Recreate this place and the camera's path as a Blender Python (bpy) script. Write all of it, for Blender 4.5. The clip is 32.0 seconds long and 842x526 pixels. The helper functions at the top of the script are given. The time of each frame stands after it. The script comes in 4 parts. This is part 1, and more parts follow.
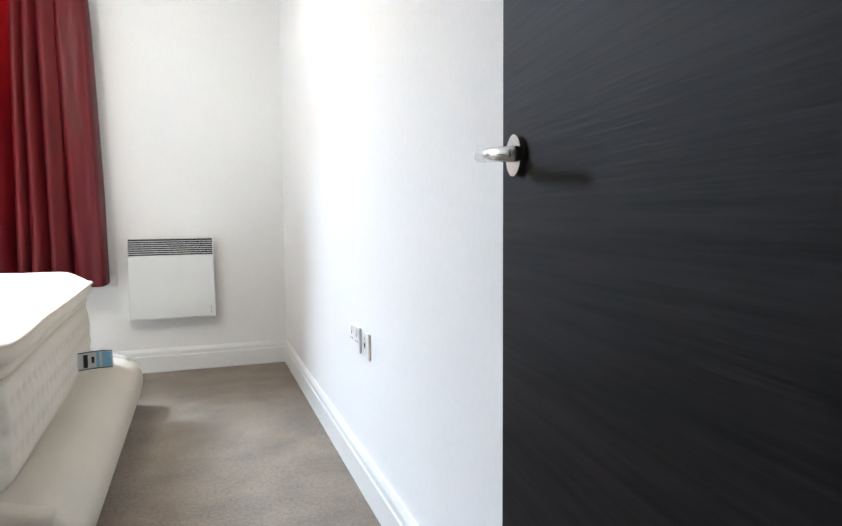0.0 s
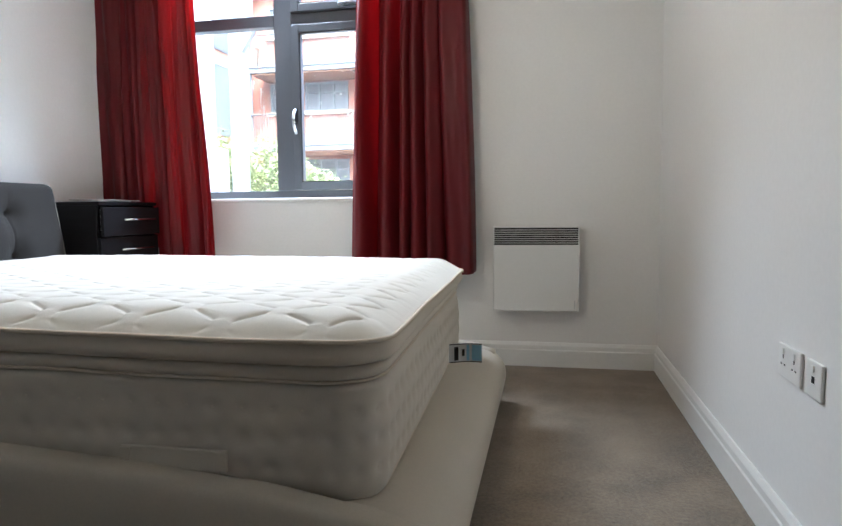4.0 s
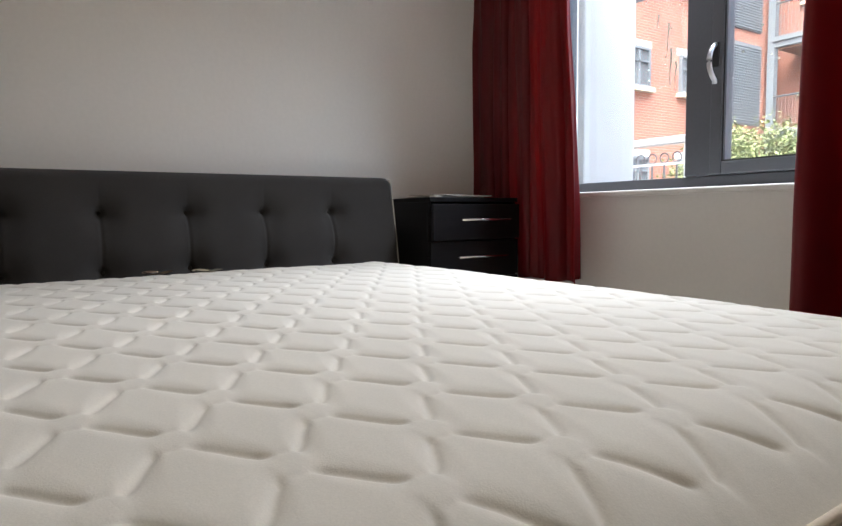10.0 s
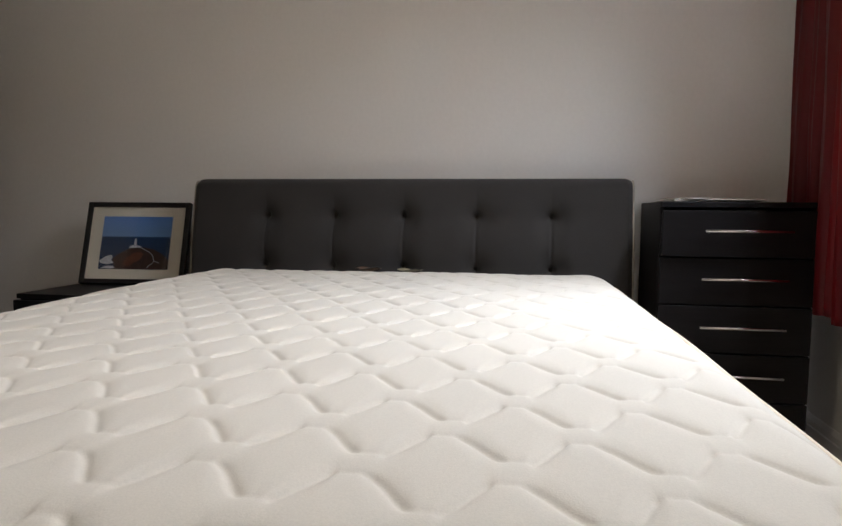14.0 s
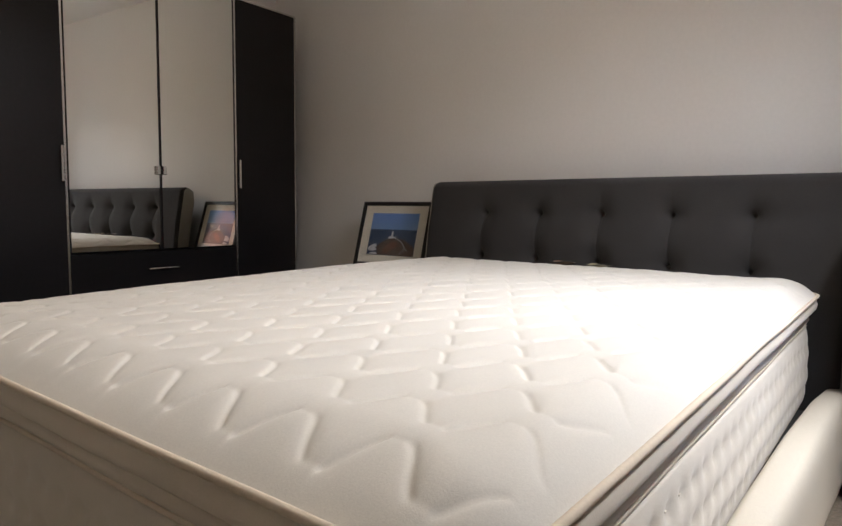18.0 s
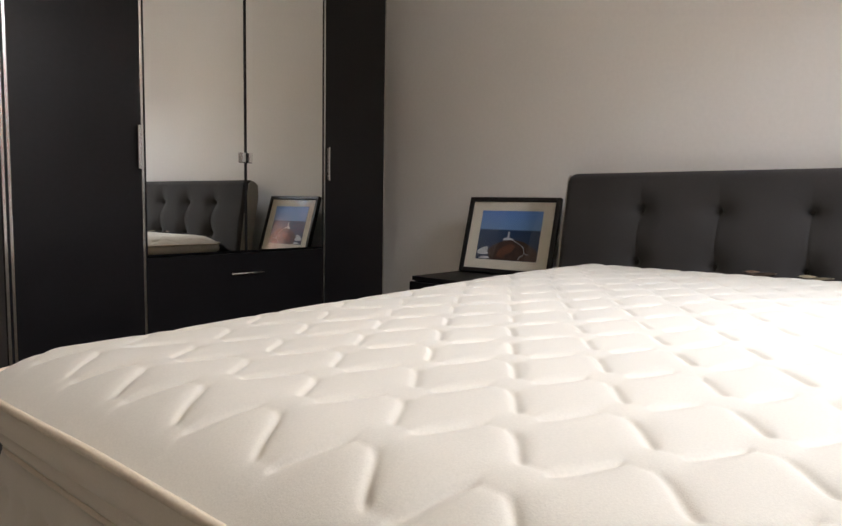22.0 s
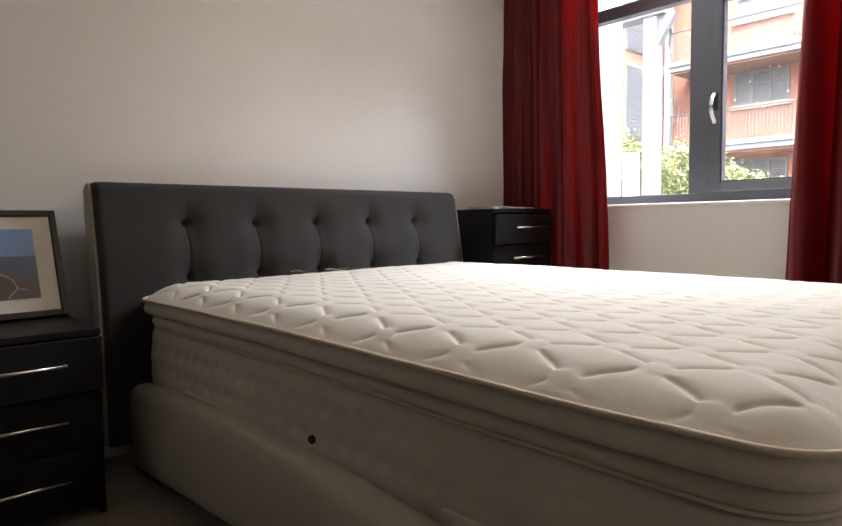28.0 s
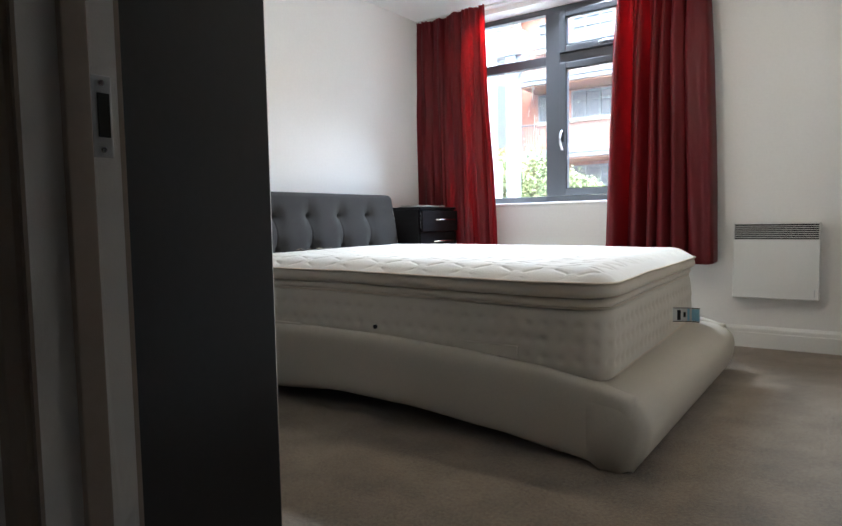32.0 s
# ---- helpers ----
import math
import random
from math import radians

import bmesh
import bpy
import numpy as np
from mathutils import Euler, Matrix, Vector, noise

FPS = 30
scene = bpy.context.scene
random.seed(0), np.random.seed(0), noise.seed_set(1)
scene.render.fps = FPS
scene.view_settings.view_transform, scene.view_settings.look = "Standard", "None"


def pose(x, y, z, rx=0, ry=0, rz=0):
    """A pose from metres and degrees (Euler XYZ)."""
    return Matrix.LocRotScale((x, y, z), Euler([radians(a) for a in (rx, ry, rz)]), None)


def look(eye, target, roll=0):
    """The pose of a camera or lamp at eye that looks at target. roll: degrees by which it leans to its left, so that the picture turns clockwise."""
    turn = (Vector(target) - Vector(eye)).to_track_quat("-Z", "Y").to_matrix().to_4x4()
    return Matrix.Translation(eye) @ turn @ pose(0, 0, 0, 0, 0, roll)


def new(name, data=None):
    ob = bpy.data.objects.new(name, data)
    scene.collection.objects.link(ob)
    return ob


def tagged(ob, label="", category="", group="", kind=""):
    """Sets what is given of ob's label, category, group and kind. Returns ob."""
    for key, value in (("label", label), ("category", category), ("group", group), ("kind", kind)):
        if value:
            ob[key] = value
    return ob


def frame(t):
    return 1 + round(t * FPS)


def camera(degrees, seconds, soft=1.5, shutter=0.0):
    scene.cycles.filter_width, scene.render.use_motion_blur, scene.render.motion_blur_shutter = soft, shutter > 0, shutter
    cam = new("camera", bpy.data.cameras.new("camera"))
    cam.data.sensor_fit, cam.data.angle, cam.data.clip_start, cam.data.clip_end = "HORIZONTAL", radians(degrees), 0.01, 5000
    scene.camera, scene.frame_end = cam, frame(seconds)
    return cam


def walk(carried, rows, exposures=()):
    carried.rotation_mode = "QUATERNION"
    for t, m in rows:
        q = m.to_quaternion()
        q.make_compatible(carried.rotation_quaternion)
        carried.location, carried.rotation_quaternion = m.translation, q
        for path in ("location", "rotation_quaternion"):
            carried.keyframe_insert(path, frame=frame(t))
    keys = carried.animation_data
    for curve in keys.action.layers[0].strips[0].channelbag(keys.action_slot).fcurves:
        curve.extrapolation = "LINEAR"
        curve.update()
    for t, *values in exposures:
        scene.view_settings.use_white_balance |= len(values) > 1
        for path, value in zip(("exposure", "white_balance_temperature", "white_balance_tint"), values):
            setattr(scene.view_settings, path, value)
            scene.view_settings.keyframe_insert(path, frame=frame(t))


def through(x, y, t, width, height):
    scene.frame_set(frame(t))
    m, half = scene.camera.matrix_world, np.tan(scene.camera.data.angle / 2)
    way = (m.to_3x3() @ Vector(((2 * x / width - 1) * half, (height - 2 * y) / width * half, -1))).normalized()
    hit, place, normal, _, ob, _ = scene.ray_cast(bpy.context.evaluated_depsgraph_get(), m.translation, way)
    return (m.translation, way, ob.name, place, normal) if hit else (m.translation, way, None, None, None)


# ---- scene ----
cam = camera(67.84, 32.0)
PATH = [
    (0, (0.282, 0.089, 0.935), (0.943, 1.970, 0.782), -0.48),
    (0.5, (0.297, 0.126, 0.934), (0.752, 2.067, 0.779), -0.38),
    (1, (0.306, 0.138, 0.936), (0.576, 2.113, 0.781), -0.45),
    (1.5, (0.287, 0.161, 0.931), (0.402, 2.152, 0.776), -0.30),
    (2, (0.276, 0.188, 0.907), (0.268, 2.182, 0.751), -0.54),
    (2.5, (0.258, 0.245, 0.902), (0.138, 2.235, 0.740), -0.27),
    (3, (0.226, 0.308, 0.893), (0.008, 2.289, 0.732), -0.32),
    (3.5, (0.202, 0.395, 0.910), (-0.112, 2.363, 0.744), -0.52),
    (5.5, (0.108, 0.791, 0.887), (-0.588, 2.661, 0.740), -0.46),
    (6, (0.096, 0.838, 0.883), (-0.756, 2.642, 0.737), -0.54),
    (6.5, (0.085, 0.861, 0.893), (-0.892, 2.600, 0.746), -0.55),
    (7, (0.060, 0.935, 0.927), (-1.039, 2.600, 0.774), -0.52),
    (7.5, (0.025, 1.043, 0.921), (-1.150, 2.653, 0.760), -0.64),
    (8, (-0.016, 1.196, 0.930), (-1.267, 2.748, 0.767), -0.68),
    (8.5, (-0.001, 1.366, 0.933), (-1.343, 2.840, 0.771), -0.74),
    (9, (0.038, 1.560, 0.912), (-1.414, 2.926, 0.752), -0.82),
    (9.5, (0.078, 1.767, 0.929), (-1.517, 2.963, 0.771), -0.78),
    (10, (0.067, 1.941, 0.901), (-1.599, 3.036, 0.746), -0.56),
    (10.5, (0.014, 2.100, 0.909), (-1.717, 3.090, 0.754), -0.34),
    (11, (-0.003, 2.206, 0.921), (-1.802, 3.065, 0.768), -0.28),
    (11.5, (-0.034, 2.329, 0.917), (-1.896, 3.044, 0.765), -0.04),
    (12, (-0.034, 2.472, 0.916), (-1.984, 2.890, 0.761), 0.13),
    (12.5, (0.008, 2.605, 0.921), (-1.976, 2.802, 0.766), 0.19),
    (13, (0.081, 2.771, 0.927), (-1.913, 2.767, 0.771), 0.22),
    (13.5, (0.127, 2.894, 0.953), (-1.860, 2.727, 0.796), 0.31),
    (14, (0.131, 3.010, 0.934), (-1.834, 2.679, 0.770), 0.44),
    (14.5, (0.136, 3.156, 0.915), (-1.757, 2.532, 0.744), 0.43),
    (16.5, (0.145, 3.419, 0.899), (-1.581, 2.423, 0.728), 0.53),
    (17, (0.146, 3.522, 0.901), (-1.523, 2.433, 0.731), 0.48),
    (17.5, (0.165, 3.591, 0.915), (-1.445, 2.416, 0.744), 0.52),
    (18, (0.172, 3.633, 0.927), (-1.367, 2.367, 0.755), 0.60),
    (18.5, (0.179, 3.654, 0.939), (-1.279, 2.296, 0.763), 0.69),
    (19, (0.178, 3.649, 0.943), (-1.211, 2.222, 0.765), 0.81),
    (19.5, (0.164, 3.627, 0.947), (-1.195, 2.171, 0.766), 0.79),
    (20, (0.149, 3.576, 0.955), (-1.191, 2.103, 0.771), 0.82),
    (20.5, (0.145, 3.427, 0.939), (-1.184, 1.944, 0.756), 0.93),
    (21, (0.152, 3.267, 0.948), (-1.182, 1.787, 0.766), 1.06),
    (21.5, (0.125, 3.076, 0.921), (-1.258, 1.643, 0.739), 1.03),
    (22, (0.104, 2.899, 0.911), (-1.409, 1.603, 0.733), 1.03),
    (22.5, (0.099, 2.721, 0.899), (-1.562, 1.621, 0.726), 1.03),
    (23, (0.120, 2.549, 0.910), (-1.735, 1.817, 0.750), 0.91),
    (23.5, (0.099, 2.406, 0.897), (-1.819, 1.863, 0.740), 0.81),
    (24, (0.063, 2.264, 0.881), (-1.893, 1.878, 0.723), 0.72),
    (24.5, (0.015, 2.132, 0.907), (-1.976, 2.011, 0.755), 0.46),
    (25, (-0.034, 1.979, 0.901), (-2.026, 2.073, 0.750), 0.32),
    (25.5, (-0.070, 1.850, 0.896), (-2.026, 2.244, 0.750), 0.08),
    (27.5, (-0.013, 1.129, 0.902), (-1.642, 2.282, 0.770), -0.56),
    (28, (0.033, 0.954, 0.905), (-1.451, 2.288, 0.777), -0.72),
    (28.5, (0.080, 0.763, 0.896), (-1.320, 2.186, 0.765), -0.73),
    (29, (0.104, 0.579, 0.905), (-1.253, 2.042, 0.772), -0.77),
    (29.5, (0.127, 0.380, 0.887), (-1.196, 1.873, 0.755), -0.73),
    (30, (0.205, 0.171, 0.889), (-1.018, 1.748, 0.762), -0.89),
    (30.5, (0.305, 0.006, 0.889), (-0.867, 1.621, 0.759), -1.07),
    (31, (0.388, -0.148, 0.883), (-0.769, 1.479, 0.754), -1.07),
    (31.5, (0.469, -0.328, 0.877), (-0.673, 1.308, 0.744), -1.01),
    (32, (0.560, -0.422, 0.872), (-0.591, 1.208, 0.736), -1.11),
]
EXPOSURES = [(0, 5.66, 4970, 5), (1, 5.26, 5020, 5), (2, 4.66, 5170, 6), (3.5, 4.56, 5170, 5), (6, 4.04, 5270, 8), (8, 3.74, 5470, 7), (10, 3.34, 5820, 9), (12, 3.34, 5970, 11), (14, 3.29, 6020, 11), (16, 3.39, 6120, 12), (20, 3.64, 6220, 13), (23, 3.99, 5970, 11), (25, 3.74, 6070, 12), (28, 3.94, 6120, 12), (30, 4.34, 5670, 8), (32, 4.54, 5220, 5)]
walk(cam, [(t, look(eye, target, roll)) for t, eye, target, roll in PATH], EXPOSURES)

# ---- world, sun and lamps ----
world = bpy.data.worlds.new("sky")
scene.world = world
world.use_nodes = True
wn = world.node_tree.nodes
sky = wn.new("ShaderNodeTexSky")
sky.sky_type, sky.sun_disc = "NISHITA", False
sky.sun_elevation, sky.sun_rotation = radians(50), radians(150)
sky.air_density, sky.dust_density = 1.0, 7.0
wn["Background"].inputs[1].default_value = 0.15
world.node_tree.links.new(sky.outputs[0], wn["Background"].inputs[0])

sun = new("sun", bpy.data.lights.new("sun", "SUN"))
sun.data.energy, sun.data.angle, sun.data.color = 0.6, radians(20), (1.0, 0.96, 0.9)
sun.matrix_world = look((8, 20, 30), (0, 8, 0))

BULB = (-0.62, 2.40, 1.97)          # the hanging lamp, whose glowing globe is the only lamp indoors

day = new("window_daylight", bpy.data.lights.new("window_daylight", "AREA"))
day.data.shape, day.data.size, day.data.size_y, day.data.energy, day.data.color = "RECTANGLE", 1.15, 0.16, 3.2, (1.0, 0.99, 0.97)
day.data.spread = radians(100)
day.matrix_world = look((-1.4, 4.235, 2.47), (-1.2, 3.2, 0.62))

# ---- plan ----
WX, EX, NY, SY, CZ = -2.60, 0.785, 4.15, 0.04, 2.56   # room: west, east, north, south walls, ceiling
WIN_X0, WIN_X1, WIN_Z0, WIN_Z1 = -2.25, -0.60, 0.99, 2.52
DOOR_X0, DOOR_X1, DOOR_Z = -0.256, 0.58, 2.04
WALL_N, WALL_S = 0.30, 0.12


# ---- materials ----
def material(name, base, rough=0.6, metal=0.0, vary=0.12, scale=8.0, fine=120.0, bump=0.0, bump_scale=200.0, sheen=0.0, coat=0.0, rough_vary=0.0, axis=(1, 1, 1), spec=0.5):
    m = bpy.data.materials.new(name)
    m.use_nodes = True
    n, l = m.node_tree.nodes, m.node_tree.links
    p = n["Principled BSDF"]
    p.inputs["Roughness"].default_value, p.inputs["Metallic"].default_value = rough, metal
    p.inputs["Sheen Weight"].default_value, p.inputs["Coat Weight"].default_value = sheen, coat
    p.inputs["Specular IOR Level"].default_value = spec
    co = n.new("ShaderNodeTexCoord")
    mp = n.new("ShaderNodeMapping")
    mp.inputs["Scale"].default_value = axis
    l.new(co.outputs["Object"], mp.inputs["Vector"])
    big, small = n.new("ShaderNodeTexNoise"), n.new("ShaderNodeTexNoise")
    big.inputs["Scale"].default_value, small.inputs["Scale"].default_value = scale, fine
    big.inputs["Detail"].default_value, small.inputs["Detail"].default_value = 4, 3
    l.new(mp.outputs[0], big.inputs["Vector"]), l.new(mp.outputs[0], small.inputs["Vector"])
    add = n.new("ShaderNodeMath")
    add.operation = "ADD"
    l.new(big.outputs["Fac"], add.inputs[0]), l.new(small.outputs["Fac"], add.inputs[1])
    ramp = n.new("ShaderNodeMapRange")
    ramp.inputs["From Min"].default_value, ramp.inputs["From Max"].default_value = 0.6, 1.4
    ramp.inputs["To Min"].default_value, ramp.inputs["To Max"].default_value = 1 - vary, 1 + vary
    l.new(add.outputs[0], ramp.inputs["Value"])
    mul = n.new("ShaderNodeVectorMath")
    mul.operation = "MULTIPLY"
    mul.inputs[0].default_value = base
    l.new(ramp.outputs[0], mul.inputs[1])
    l.new(mul.outputs[0], p.inputs["Base Color"])
    if rough_vary:
        rr = n.new("ShaderNodeMapRange")
        rr.inputs["To Min"].default_value, rr.inputs["To Max"].default_value = max(0, rough - rough_vary), rough + rough_vary
        l.new(big.outputs["Fac"], rr.inputs["Value"]), l.new(rr.outputs[0], p.inputs["Roughness"])
    if bump:
        bn, b = n.new("ShaderNodeTexNoise"), n.new("ShaderNodeBump")
        bn.inputs["Scale"].default_value, bn.inputs["Detail"].default_value = bump_scale, 4
        b.inputs["Strength"].default_value, b.inputs["Distance"].default_value = bump, 0.004
        l.new(mp.outputs[0], bn.inputs["Vector"]), l.new(bn.outputs["Fac"], b.inputs["Height"]), l.new(b.outputs[0], p.inputs["Normal"])
    return m


def glass_material(name, tint, rough=0.0, face=0.035, veil=0.0):
    m = bpy.data.materials.new(name)
    m.use_nodes = True
    n, l = m.node_tree.nodes, m.node_tree.links
    n.remove(n["Principled BSDF"])
    t, g, mix, fr = n.new("ShaderNodeBsdfTransparent"), n.new("ShaderNodeBsdfGlossy"), n.new("ShaderNodeMixShader"), n.new("ShaderNodeLayerWeight")
    t.inputs[0].default_value = (*tint, 1)
    g.inputs["Roughness"].default_value = rough
    pw, ad = n.new("ShaderNodeMath"), n.new("ShaderNodeMath")
    pw.operation, ad.operation, ad.use_clamp = "POWER", "MULTIPLY_ADD", True
    pw.inputs[1].default_value, ad.inputs[1].default_value, ad.inputs[2].default_value = 5.0, 0.9, face
    fr.inputs[0].default_value = 0.5
    l.new(fr.outputs["Facing"], pw.inputs[0]), l.new(pw.outputs[0], ad.inputs[0]), l.new(ad.outputs[0], mix.inputs[0]), l.new(t.outputs[0], mix.inputs[1]), l.new(g.outputs[0], mix.inputs[2])
    l.new(mix.outputs[0], n["Material Output"].inputs["Surface"])
    # pale translucent haze added to the pane to wash out the view
    if veil:
        haze, film = n.new("ShaderNodeBsdfTranslucent"), n.new("ShaderNodeMixShader")
        spots, rng, co = n.new("ShaderNodeTexNoise"), n.new("ShaderNodeMapRange"), n.new("ShaderNodeTexCoord")
        haze.inputs[0].default_value = (0.8, 0.8, 0.78, 1)
        spots.inputs["Scale"].default_value, spots.inputs["Detail"].default_value = 3.0, 6
        rng.inputs["To Min"].default_value, rng.inputs["To Max"].default_value = veil * 0.6, veil * 1.4
        l.new(co.outputs["Object"], spots.inputs["Vector"]), l.new(spots.outputs["Fac"], rng.inputs["Value"]), l.new(rng.outputs[0], film.inputs[0])
        l.new(mix.outputs[0], film.inputs[1]), l.new(haze.outputs[0], film.inputs[2])
        l.new(film.outputs[0], n["Material Output"].inputs["Surface"])
    return m


def cloth_material(name, base, through, rough=0.7):
    m = material(name, base, rough, vary=0.12, scale=3, fine=260, bump=0.25, bump_scale=500, sheen=0.0, axis=(1, 1, 0.35), spec=0.4)
    n, l = m.node_tree.nodes, m.node_tree.links
    tr, mix = n.new("ShaderNodeBsdfTranslucent"), n.new("ShaderNodeMixShader")
    tr.inputs[0].default_value = (*through, 1)
    mix.inputs[0].default_value = 0.34
    l.new(n["Principled BSDF"].outputs[0], mix.inputs[1]), l.new(tr.outputs[0], mix.inputs[2])
    l.new(mix.outputs[0], n["Material Output"].inputs["Surface"])
    return m


def brick_material(name, a, b, mortar, scale=1.0, plane="x"):
    m = material(name, a, 0.85, vary=0.2, scale=0.8, fine=30)
    n, l = m.node_tree.nodes, m.node_tree.links
    tex = n.new("ShaderNodeTexBrick")
    tex.inputs["Color1"].default_value, tex.inputs["Color2"].default_value, tex.inputs["Mortar"].default_value = (*a, 1), (*b, 1), (*mortar, 1)
    tex.inputs["Scale"].default_value = 1.0
    tex.inputs["Brick Width"].default_value, tex.inputs["Row Height"].default_value, tex.inputs["Mortar Size"].default_value = 0.225, 0.075, 0.006
    co, sep, comb = n.new("ShaderNodeTexCoord"), n.new("ShaderNodeSeparateXYZ"), n.new("ShaderNodeCombineXYZ")
    l.new(co.outputs["Object"], sep.inputs[0])
    l.new(sep.outputs["X" if plane == "x" else "Y"], comb.inputs[0]), l.new(sep.outputs["Z"], comb.inputs[1])
    l.new(comb.outputs[0], tex.inputs["Vector"])
    old = [k for k in l if k.to_socket == n["Principled BSDF"].inputs["Base Color"]][0].from_node
    old.inputs[0].default_value = (1, 1, 1)
    mul = n.new("ShaderNodeVectorMath")
    mul.operation = "MULTIPLY"
    l.new(tex.outputs["Color"], mul.inputs[0]), l.new(old.outputs[0], mul.inputs[1])
    l.new(mul.outputs[0], n["Principled BSDF"].inputs["Base Color"])
    b_ = n.new("ShaderNodeBump")
    b_.inputs["Strength"].default_value, b_.inputs["Distance"].default_value, b_.invert = 0.6, 0.01, True
    l.new(tex.outputs["Fac"], b_.inputs["Height"]), l.new(b_.outputs[0], n["Principled BSDF"].inputs["Normal"])
    return m


M_WALL = material("wall_paint", (0.80, 0.785, 0.76), 0.85, vary=0.03, scale=1.5, fine=60, bump=0.08, bump_scale=300)
M_CEIL = material("ceiling_paint", (0.8, 0.79, 0.77), 0.9, vary=0.02, scale=2, fine=50, bump=0.05, bump_scale=300)
M_TRIM = material("white_gloss_paint", (0.78, 0.77, 0.74), 0.35, vary=0.03, scale=5, fine=80)
M_CARPET = material("beige_carpet", (0.205, 0.16, 0.112), 0.95, vary=0.5, scale=5, fine=85, bump=0.9, bump_scale=300, sheen=0.2)
M_DARKWOOD = material("dark_wenge_veneer", (0.0085, 0.0075, 0.008), 0.45, vary=0.35, scale=3, fine=40, bump=0.2, bump_scale=30, axis=(1, 1, 14), spec=0.2)
M_BLACK = material("black_laminate", (0.008, 0.0072, 0.0082), 0.36, vary=0.25, scale=4, fine=60, rough_vary=0.08, spec=0.3)
M_DOORWOOD = material("dark_ash_veneer", (0.0105, 0.0088, 0.009), 0.6, vary=0.8, scale=2.0, fine=6, bump=0.16, bump_scale=5, axis=(1.0, 1.0, 24), spec=0.12)
M_CHROME = material("brushed_chrome", (0.72, 0.71, 0.69), 0.22, 1.0, vary=0.05, scale=30, fine=200)
M_MIRROR = material("mirror_glass", (0.86, 0.86, 0.83), 0.01, 1.0, vary=0.0)
M_FRAME = material("grey_window_paint", (0.085, 0.09, 0.1), 0.45, vary=0.08, scale=6, fine=90)
M_GLASS = glass_material("window_glass", (0.93, 0.95, 0.94), veil=0.012)
M_PICGLASS = glass_material("picture_glass", (0.95, 0.95, 0.95), face=0.04)
M_CURTAIN = cloth_material("red_curtain_cloth", (0.125, 0.007, 0.0105), (0.54, 0.033, 0.045), 0.42)
M_GREYCLOTH = material("charcoal_velour", (0.037, 0.0345, 0.0335), 0.9, vary=0.15, scale=6, fine=300, bump=0.3, bump_scale=600, sheen=0.05, spec=0.25)
# lit copy of the charcoal velour: the light is in its base colour
M_GREYCLOTH_LIT = material("charcoal_velour_lit", (0.36, 0.33, 0.285), 0.9, vary=0.12, scale=6, fine=300, bump=0.3, bump_scale=600, sheen=0.05)
M_CREAM = material("cream_leatherette", (0.54, 0.49, 0.40), 0.48, vary=0.05, scale=4, fine=150, bump=0.15, bump_scale=350)
M_TICKING = material("cream_knit_ticking", (0.67, 0.635, 0.565), 0.9, vary=0.07, scale=3, fine=350, bump=0.1, bump_scale=500, sheen=0.2)
M_SIDE = material("beige_side_ticking", (0.6, 0.545, 0.455), 0.9, vary=0.05, scale=3, fine=350, bump=0.25, bump_scale=500, sheen=0.2)
M_TOPPER = material("tan_topper_border", (0.64, 0.57, 0.465), 0.9, vary=0.05, scale=3, fine=350, bump=0.25, bump_scale=500, sheen=0.2)
M_PIPING = material("beige_piping", (0.64, 0.55, 0.43), 0.8, vary=0.08, scale=10, fine=200)
M_ENAMEL = material("white_enamel", (0.76, 0.76, 0.74), 0.35, vary=0.02, scale=3, fine=60)
M_PLASTIC = material("white_plastic", (0.8, 0.79, 0.76), 0.3, vary=0.02, scale=8, fine=60)
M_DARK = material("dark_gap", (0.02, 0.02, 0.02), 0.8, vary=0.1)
M_METAL = material("satin_aluminium", (0.6, 0.6, 0.61), 0.32, 1.0, vary=0.05, scale=20, fine=150)


# ---- mesh helpers ----
def base(ob):
    return ob.location.copy() if ob.parent is None else ob.location + base(ob.parent)


def empty(name, at, label, category, group=""):
    ob = new(name)
    ob.empty_display_size = 0.1
    ob.matrix_world = pose(*at)
    return tagged(ob, label, category, group)


def finish(name, bm, mat, smooth=False):
    me = bpy.data.meshes.new(name)
    bmesh.ops.recalc_face_normals(bm, faces=bm.faces)
    bm.to_mesh(me)
    bm.free()
    me.materials.append(mat)
    if smooth:
        for f in me.polygons:
            f.use_smooth = True
    return me


def part(name, bm, mat, parent, label="", smooth=False):
    """One mesh, built in world coordinates, as a part of parent."""
    o = base(parent)
    bmesh.ops.translate(bm, verts=bm.verts, vec=-o)
    ob = new(name, finish(name, bm, mat, smooth))
    ob.parent = parent
    return tagged(ob, label)


def solo(name, bm, mat, label="", category="", kind="", smooth=False, group=""):
    ob = new(name, finish(name, bm, mat, smooth))
    return tagged(ob, label, category, group, kind)


def box(x0, x1, y0, y1, z0, z1, bevel=0.0, seg=2, bm=None):
    b = bmesh.new()
    bmesh.ops.create_cube(b, size=1)
    bmesh.ops.scale(b, verts=b.verts, vec=(x1 - x0, y1 - y0, z1 - z0))
    bmesh.ops.translate(b, verts=b.verts, vec=((x0 + x1) / 2, (y0 + y1) / 2, (z0 + z1) / 2))
    if bevel:
        bmesh.ops.bevel(b, geom=b.edges, offset=bevel, segments=seg, profile=0.5, affect="EDGES")
    return join(bm, b) if bm else b


